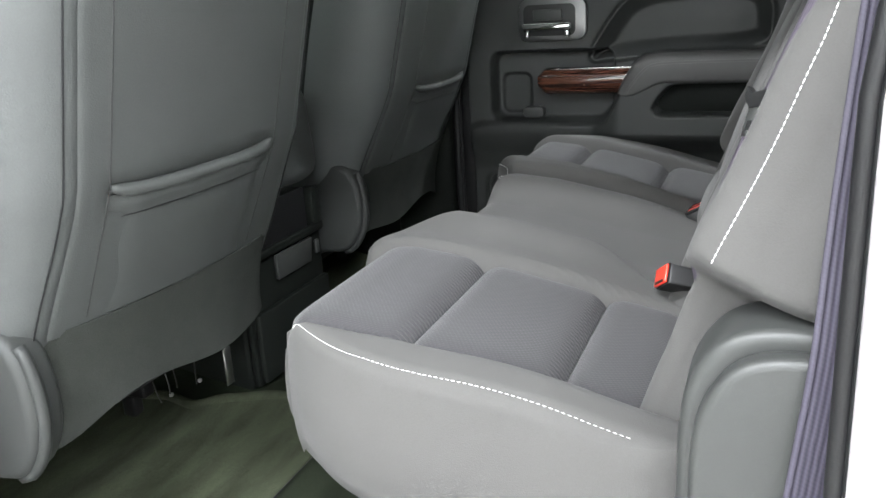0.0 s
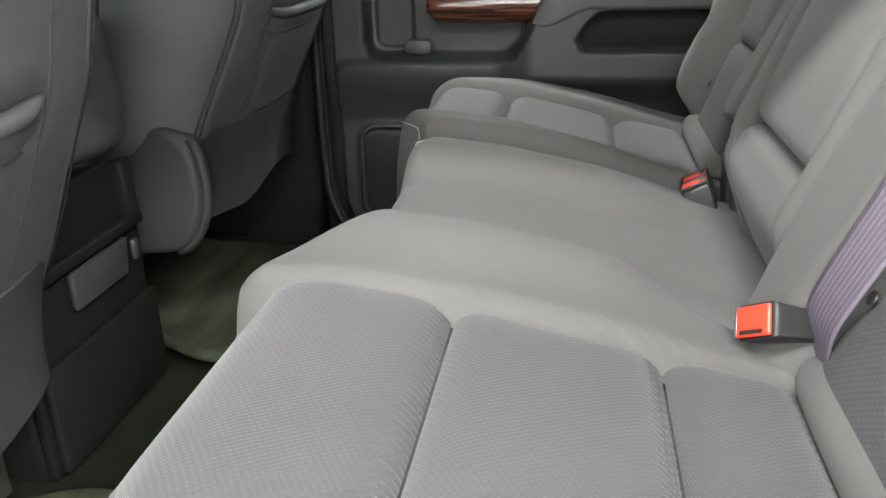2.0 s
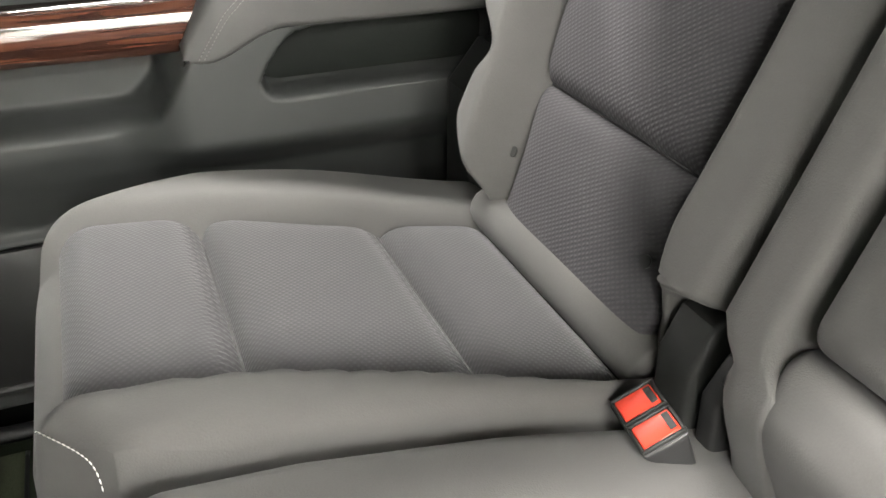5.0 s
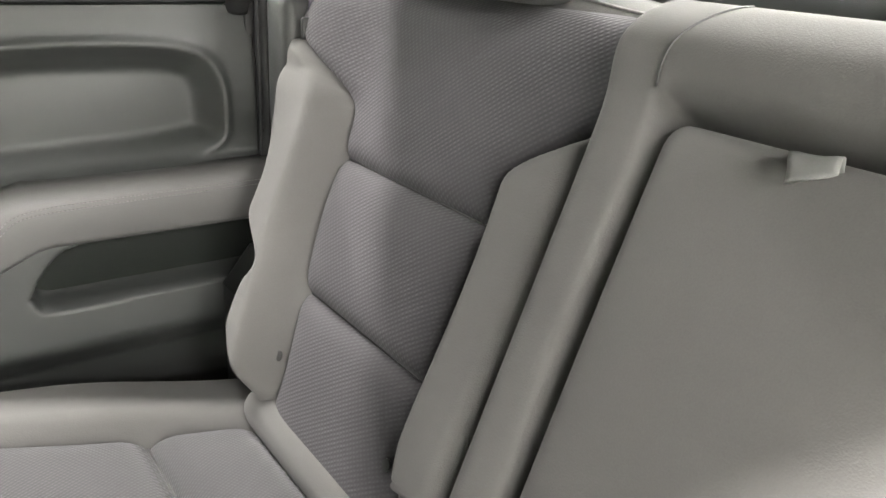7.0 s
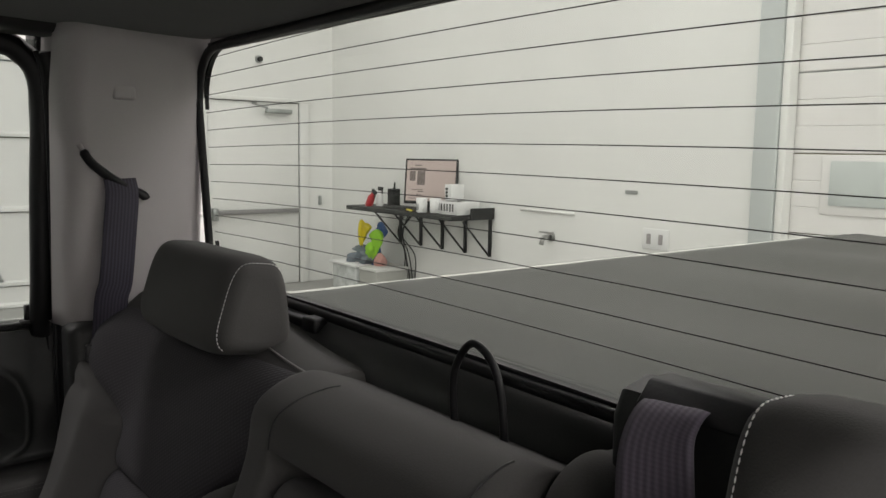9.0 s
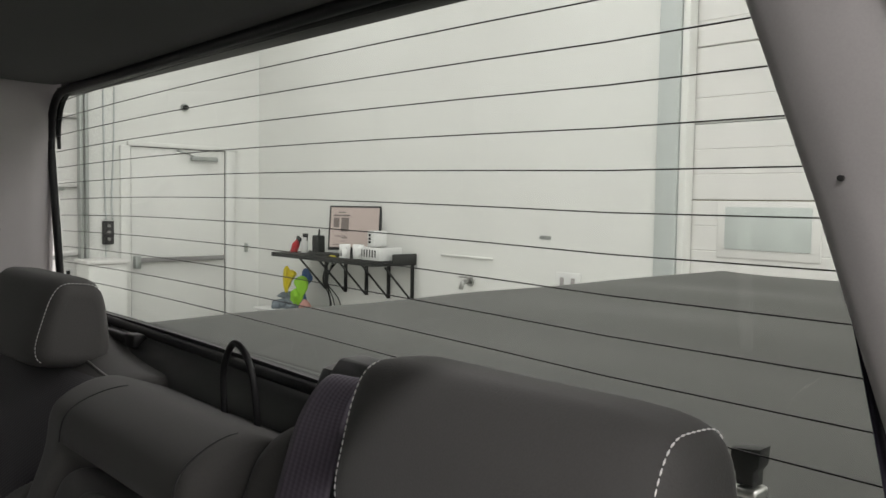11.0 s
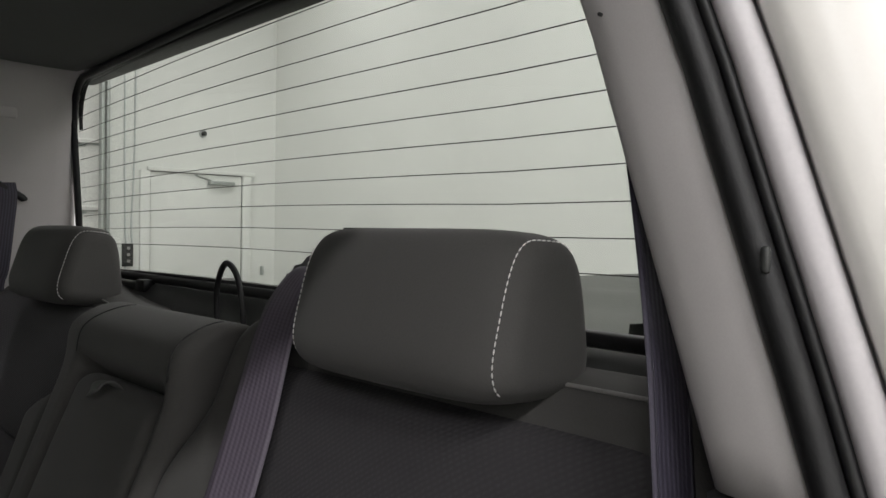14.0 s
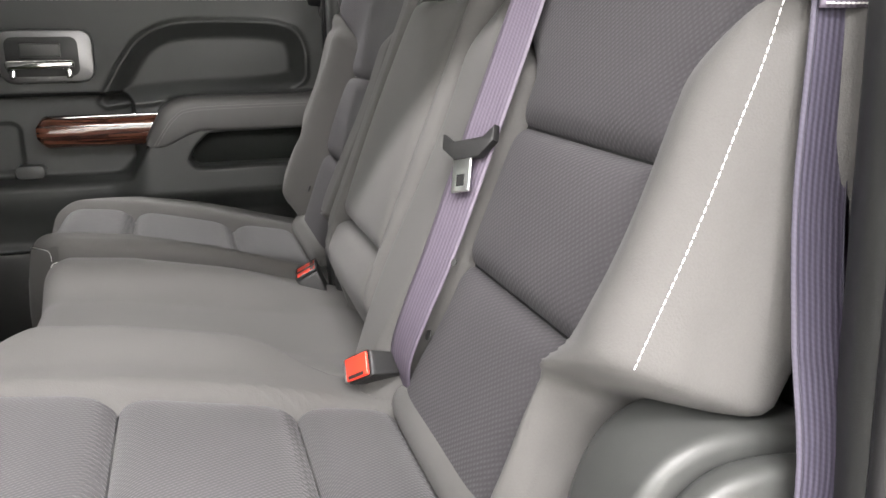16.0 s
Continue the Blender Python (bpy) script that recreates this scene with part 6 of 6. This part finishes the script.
part("tongue_grip", prism([(-0.034, 0.004), (-0.016, -0.010), (0.016, -0.010), (0.034, 0.004), (0.034, 0.020), (0.020, 0.010), (-0.020, 0.010), (-0.034, 0.020)], 0, -0.002, 0.008, 0.002, 2, mt), M_BLACK, mb, "black plastic grip of the tongue")
part("button_stop", tube([mt @ Vector((0.004, 0.006, -0.115)), mt @ Vector((0.0055, 0.006, -0.115))], 0.0035, 10), M_GREY, mb)
ret = thing("belt_retractor", (0.55, -0.21, 0.90), "black belt guide standing up behind the backrest", "belt guide")
part("housing", prism([(0.526, 0.86), (0.526, 0.945), (0.534, 0.962), (0.560, 0.968), (0.566, 0.955), (0.566, 0.86)], 1, -0.268, -0.158, 0.008, 3), M_BLACK, ret)
part("cap", prism([(0.524, 0.955), (0.540, 0.972), (0.564, 0.972), (0.564, 0.966)], 1, -0.262, -0.178, 0.002, 1), M_RUBBER, ret)
# belts at both ends
fb = belt("seat_belt", [(0.474, 0.696, 1.074), (0.475, 0.691, 1.050), (0.470, 0.690, 1.00), (0.462, 0.688, 0.93), (0.452, 0.690, 0.87), (0.440, 0.692, 0.60)],
     [(1, 0, -0.35), (1, 0, -0.35), (1, 0, -0.2), (1, 0, -0.12), (1, 0, -0.1), (1, 0, -0.1)], 0.047, "mauve-grey shoulder belt, darkened for shade, hanging from the pillar slot", cloth=M_BELT_SHADED)
part("belt_holder", box((0.415, 0.680, 0.816), (0.462, 0.687, 0.842), 0.003, 3), M_BLACK, fb, "black tongue holder")
NB_A, NB_N = np.array((0.990, 0.140, 0.0)), np.array((0.140, -0.990, 0.0))        # along the near belt's width, and out of its face
NB_EDGE = np.array([(0.480, -0.585, 1.10), (0.464, -0.612, 1.01), (0.448, -0.634, 0.93), (0.434, -0.648, 0.87), (0.428, -0.659, 0.80), (0.421, -0.669, 0.70), (0.416, -0.686, 0.62), (0.411, -0.708, 0.54), (0.400, -0.718, 0.43), (0.390, -0.722, 0.30)])
nb = belt("seat_belt", NB_EDGE + 0.0235 * NB_A, [NB_A] * len(NB_EDGE), 0.047, "mauve-grey shoulder belt, darkened for shade, hanging beside the open doorway", cloth=M_BELT_SHADED)
for k, off in enumerate((0.0045, 0.0425)):
    part("edge_rib", tube(smooth_line(NB_EDGE + off * NB_A + 0.0008 * NB_N, 50), 0.0007, 5), M_BELT_SHADED, nb)
clip = thing("belt_clip", (0.42, -0.66, 0.83), "black belt tongue held on the shoulder belt", "belt tongue")
mc = Matrix(((NB_A[0], NB_N[0], 0, 0.4305), (NB_A[1], NB_N[1], 0, -0.655), (0, 0, 1, 0.830), (0, 0, 0, 1)))


def on_belt(pts):
    return np.array([tuple(mc @ Vector(p)) for p in pts])


lobe = smooth_line([(0.012, 0, 0.0165), (-0.004, 0, 0.0165), (-0.015, 0, 0.012), (-0.021, 0, 0.003), (-0.022, 0, -0.007), (-0.018, 0, -0.0145), (-0.008, 0, -0.016), (0.008, 0, -0.012)], 40)[:, (0, 2)]
hk = part("housing", prism([tuple(q) for q in lobe], 1, 0.0015, 0.0095, 0.0025, 3, mc), M_BLACK, clip, "black rounded plastic housing")
# lighter grey tube paints the light caught on the housing's rounded edge
part("rim_highlight", tube(on_belt([(x - 0.0005, 0.0075, z) for x, z in lobe[3:34]]), 0.0022, 8), M_GREY, hk)
part("grip", box((0.004, 0.002, -0.008), (0.047, 0.0105, 0.0125), 0.003, 3, mc), M_BLACK, clip)
part("tongue", box((0.016, 0.004, 0.0128), (0.045, 0.0085, 0.0185), 0.0015, 2, mc), M_SATIN, clip, "bright metal tongue")
part("belt_fold", ribbon(on_belt([(0.0235, 0.0065, -0.006 - 0.0025 * k) for k in range(9)]), NB_A, 0.047, 0.004), M_BELT, clip, "folded end of the webbing with a sewn seam")
part("stitching", stitches(on_belt([(0.002 + 0.042 * k / 8, 0.0090, -0.0235) for k in range(9)]), 0.003, 0.001, 0.0009), M_THREAD, clip)


# cable loop, latch and strip on the ledge under the rear window
solo("tether_loop", tube(smooth_line([(0.552, 0.032, 0.858), (0.550, 0.036, 0.905), (0.549, 0.031, 0.934), (0.548, 0.010, 0.957), (0.548, -0.014, 0.948), (0.549, -0.027, 0.919), (0.552, -0.031, 0.858)], 40), 0.0036, 8), M_RUBBER, "black loop standing up behind the middle seat", "tether loop")
lt = thing("cover_clamp", (0.752, -0.424, 0.872), "dark grey clamp with a bright base on the bed rail", "clamp")
part("base", box((0.740, -0.436, 0.8725), (0.764, -0.412, 0.884), 0.003), M_STEEL, lt, "bright metal base")
part("lever", prism([(-0.436, 0.902), (-0.437, 0.916), (-0.413, 0.913), (-0.412, 0.901), (-0.417, 0.894), (-0.418, 0.885), (-0.432, 0.885), (-0.432, 0.896)], 0, 0.744, 0.762, 0.002, 2), M_DARKGREY, lt)
bar_ = thing("window_strip", (0.59, 0.4, 0.90), "black ribbed strip along the window's lower edge", "trim strip")
part("strip", box((0.578, 0.330, 0.9045), (0.592, 0.690, 0.9165), 0.003), M_BLACK, bar_)
part("end_clip", box((0.574, 0.322, 0.903), (0.594, 0.352, 0.921), 0.003), M_RUBBER, bar_)


# ---- front seats and console ----
def front_seat(c, s, dx, label):
    """Seen from behind: vinyl back with a map pocket, side bolsters, felt flap, recliner shields, seat base and rails."""
    th = thing("front_seat", (-0.6 + dx, c, FLOOR), label, "car seat", "front seats")

    def bx(z):
        return np.where(z > 0.62, -0.300 + 0.25 * (z - 0.62), -0.300 + 0.47 * (z - 0.62)) + dx

    zlo, zhi = 0.445, 1.02
    hw = lambda z: 0.225 - 0.012 * sst(0.8, 1.02, z) + 0.01 * sst(0.6, 0.45, z)

    def surf(p, q):
        z = zlo + (zhi - zlo) * (p + 1) / 2
        y = q * hw(z)
        x = bx(z) - 0.018 * (np.abs(q) ** 3) - rim(zhi - z, 0.05) + 0.004 * np.cos(q * 3)
        x = x - rim((1 - np.abs(q)) * 0.225, 0.012)
        x = x - 0.010 * sst(0.630, 0.622, z) * sst(0.165, 0.155, np.abs(y - 0.020)) * sst(0.585, 0.600, z)
        return np.stack([x, c + s * y, z], -1)

    part("back_panel", padded(surf, (UPZ, UPY * s, -UPX), 70, 40, 0.10, bulge=0.0, curl=0.0), M_BACKVINYL, th, "grey vinyl seat back")
    # map pocket: a flat pouch with a padded mouth
    def pouch(p, q):
        z = 0.455 + (0.612 - 0.455) * (p + 1) / 2
        y = 0.160 * q + 0.020
        u = y / hw(z)
        x = bx(z) - 0.018 * np.abs(u) ** 3 + 0.004 * np.cos(u * 3) + 0.0025 - 0.0075 * sst(0.70, 1.0, np.abs(q)) + 0.0010 * np.sin(z * 60) + 0.0035 * np.exp(-((z - 0.598) / 0.009) ** 2)
        return np.stack([x, c + s * y, z], -1)
    part("map_pocket", padded(pouch, (UPZ, UPY * s, -UPX), 24, 24, 0.008, wrap=2, bulge=0, curl=0), M_BACKVINYL, th)
    mouth = [(float(bx(np.array(0.612))) - 0.0015 + 0.004 * math.cos((y + 0.02) / 0.225 * 3) - 0.018 * (abs(y + 0.02) / 0.225) ** 3, c + s * (y + 0.020), 0.612 + 0.010 * (abs(y) / 0.160) ** 6) for y in np.linspace(-0.160, 0.160, 24)]
    part("pocket_hem", tube(np.array(mouth), [0.004, 0.007, *[0.0085] * 20, 0.007, 0.004], 10), M_BACKVINYL, th, "padded pocket hem")
    band = pouch(np.full(30, 2 * (0.583 - 0.455) / (0.612 - 0.455) - 1), np.linspace(-0.96, 0.96, 30))
    part("hem_seam", tube(band + np.array((0.0004, 0, 0)), 0.0011, 6), M_BLACK, th)
    # side bolsters wrap round to the front, with a sewn edge
    for e in (-1, 1):
        rows = []
        for z in np.linspace(0.40, 1.03, 40):
            y0 = hw(np.array(z)) * 1.0
            b = float(bx(np.array(z)))
            grow = 0.03 * math.sin((z - 0.40) / 0.63 * math.pi)
            rows.append([(b - 0.022, c + e * (y0 - 0.010), z), (b - 0.026, c + e * (y0 + 0.006), z), (b - 0.045, c + e * (y0 + 0.030 + grow * 0.4), z), (b - 0.085, c + e * (y0 + 0.045 + grow * 0.6), z),
                         (b - 0.140, c + e * (y0 + 0.050 + grow), z), (b - 0.195, c + e * (y0 + 0.045 + grow), z), (b - 0.225, c + e * (y0 + 0.01), z), (b - 0.21, c + e * (y0 - 0.06), z)])
        part("bolster", grid(np.array(rows), cap=True), M_BOLSTER_LIT, th)
        zl = np.linspace(0.42, 1.0, 60)
        ln = np.stack([bx(zl) - 0.0265, c + e * (hw(zl) + 0.0115), zl], -1)
        part("side_seam", tube(ln, 0.0012, 6), M_RUBBER, th)
        # sewn line running up from the pocket's end
        ys = 0.020 + e * 0.162
        us = np.abs(ys) / hw(zl)
        ln = np.stack([bx(zl) - 0.018 * us ** 3 + 0.004 * np.cos(us * 3) - rim((1 - us) * 0.225, 0.012) - rim(zhi - zl, 0.05) + 0.0001, np.full_like(zl, c + s * ys), zl], -1)[4:56]
        part("panel_seam", tube(ln, 0.0009, 6), M_BLACK, th)
    # felt flap under the back
    def flap(p, q):
        z = 0.312 + (0.452 - 0.312) * (p + 1) / 2 - 0.0
        y = 0.232 * q
        sag = 0.010 * sst(0.6, 1.0, np.abs(q)) * (1 - p) / 2
        x = bx(np.array(0.452)) - 0.000 + 0.10 * (z - 0.452) - 0.012 * np.cos(z * 18) - 0.03 * np.abs(q) ** 4
        return np.stack([x, c + s * y, z + 0.012 * np.sin(q * 4) * (1 - p) / 2 - sag], -1)
    part("lower_flap", padded(flap, (UPZ, UPY * s, -UPX), 20, 30, 0.008, wrap=2, bulge=0, curl=0), M_FELT, th, "grey felt flap")
    # recliner shields at both sides
    prof = smooth_line([(-0.49 + dx, 0, 0.275), (-0.430 + dx, 0, 0.285), (-0.395 + dx, 0, 0.335), (-0.388 + dx, 0, 0.40), (-0.405 + dx, 0, 0.455), (-0.45 + dx, 0, 0.480), (-0.52 + dx, 0, 0.47), (-0.60 + dx, 0, 0.40), (-0.62 + dx, 0, 0.30), (-0.56 + dx, 0, 0.255)], 36)[:, (0, 2)]
    for e in (-1,):
        y0, y1 = sorted((c + e * 0.234, c + e * 0.285))
        sh = part("recliner_shield", prism([tuple(q) for q in prof], 1, y0, y1, 0.014, 4), M_DOOR, th, "rounded grey plastic recliner shield")
        part("shield_edge", tube(np.array([(x + 0.002, c + e * 0.270, z) for x, z in prof[3:17]]), 0.008, 8), M_DOOR, sh)
    part("seat_base", box((-0.95 + dx, c - 0.25, 0.26), (-0.50 + dx, c + 0.25, 0.42), 0.05, 4), M_COVER, th)
    # pan, rails and feet are near-black, painting in the shadow under the seat
    part("seat_pan", box((-0.92 + dx, c - 0.20, 0.225), (-0.55 + dx, c + 0.20, 0.258), 0.01), M_RUBBER, th)
    for e in (-0.19, 0.17):
        rl = part("seat_rail", box((-0.95 + dx, c + e - 0.014, 0.135), (-0.66 + dx, c + e + 0.014, 0.162), 0.004), M_RUBBER, th)
        part("rail_end", box((-0.672 + dx, c + e - 0.006, 0.163), (-0.666 + dx, c + e + 0.006, 0.212), 0.001), M_STEEL, rl)
        part("rail_foot", box((-0.72 + dx, c + e - 0.012, FLOOR), (-0.69 + dx, c + e + 0.012, 0.134), 0.004), M_RUBBER, th)
    return th


front_seat(-0.418, -1, 0.0, "grey driver seat seen from behind, with a map pocket")
front_seat(0.497, 1, -0.048, "grey passenger seat seen from behind, with a map pocket")

con = thing("centre_console", (-0.6, 0.03, FLOOR), "dark centre console with a padded armrest lid", "console")
CX = -0.515
part("body", box((-1.05, -0.105, FLOOR), (CX - 0.02, 0.170, 0.44), 0.012, 3), M_CONSOLE_SHADE, con)
part("armrest_lid", prism([tuple(q) for q in smooth_line([(-0.105, 0, 0.470), (-0.108, 0, 0.58), (-0.085, 0, 0.655), (0.03, 0, 0.668), (0.145, 0, 0.655), (0.172, 0, 0.58), (0.170, 0, 0.47), (0.03, 0, 0.462), (-0.104, 0, 0.4695)], 40)[:-1, (0, 2)]], 0, -0.92, CX + 0.01, 0.03, 4), M_BACKVINYL, con, "padded grey vinyl armrest")
part("rear_frame", box((CX - 0.019, -0.105, 0.10), (CX - 0.004, 0.170, 0.352), 0.004), M_CONSOLE_SHADE, con)
part("cubby_side", box((CX - 0.019, 0.140, 0.353), (CX + 0.004, 0.170, 0.445), 0.004), M_CONSOLE_SHADE, con)
part("cubby_side", box((CX - 0.019, -0.105, 0.353), (CX + 0.004, -0.080, 0.445), 0.004), M_CONSOLE_SHADE, con)
part("cubby_back", box((CX - 0.0195, -0.079, 0.354), (CX - 0.014, 0.139, 0.445), 0), M_RUBBER, con)
part("cubby_lip", box((CX - 0.0035, -0.104, 0.349), (CX + 0.008, 0.169, 0.367), 0.004), M_CONSOLE_SHADE, con)
part("power_socket", prism([(-0.012, 0.292), (0.112, 0.292), (0.122, 0.343), (-0.012, 0.343)], 0, CX - 0.0035, CX + 0.006, 0.003), M_GREY, con, "grey socket cover")
part("usb_cover", box((CX - 0.0035, 0.138, 0.300), (CX + 0.004, 0.152, 0.330), 0.003), M_GREY, con)
part("lower_cover", prism([(-0.100, 0.108), (0.165, 0.108), (0.165, 0.250), (-0.100, 0.250)], 0, CX - 0.0035, CX + 0.012, 0.006), M_CONSOLE_SHADE, con)
# loose metal bits under the driver seat
bracket = thing("seat_bracket", (-0.50, -0.20, FLOOR + 0.05), "thin bare steel bracket under the driver seat", "bracket")
part("plate", box((-0.503, -0.222, 0.165), (-0.500, -0.202, 0.235), 0.0008, 1), M_STEEL, bracket)
part("hanger", tube([(-0.5015, -0.212, 0.233), (-0.53, -0.215, 0.262)], 0.003, 6), M_STEEL, bracket)
wire = thing("seat_wiring", (-0.55, -0.33, FLOOR + 0.08), "tangle of thin wires and clips under the driver seat", "wiring")
rng_w = random.Random(11)
for k in range(4):
    y0, x0 = -0.34 + 0.03 * k, -0.555 + rng_w.uniform(-0.02, 0.02)
    part("lead", tube(smooth_line([(x0, y0, 0.226), (x0 + 0.004, y0 + rng_w.uniform(-0.008, 0.008), 0.202), (x0 + 0.002, y0 + rng_w.uniform(-0.012, 0.012), 0.180)], 8), 0.0012, 5), M_BLACK, wire)
    if k % 2:
        part("clip", box((x0, y0, 0.18), (x0 + 0.006, y0 + 0.007, 0.186), 0.001, 1), M_STEEL, wire)
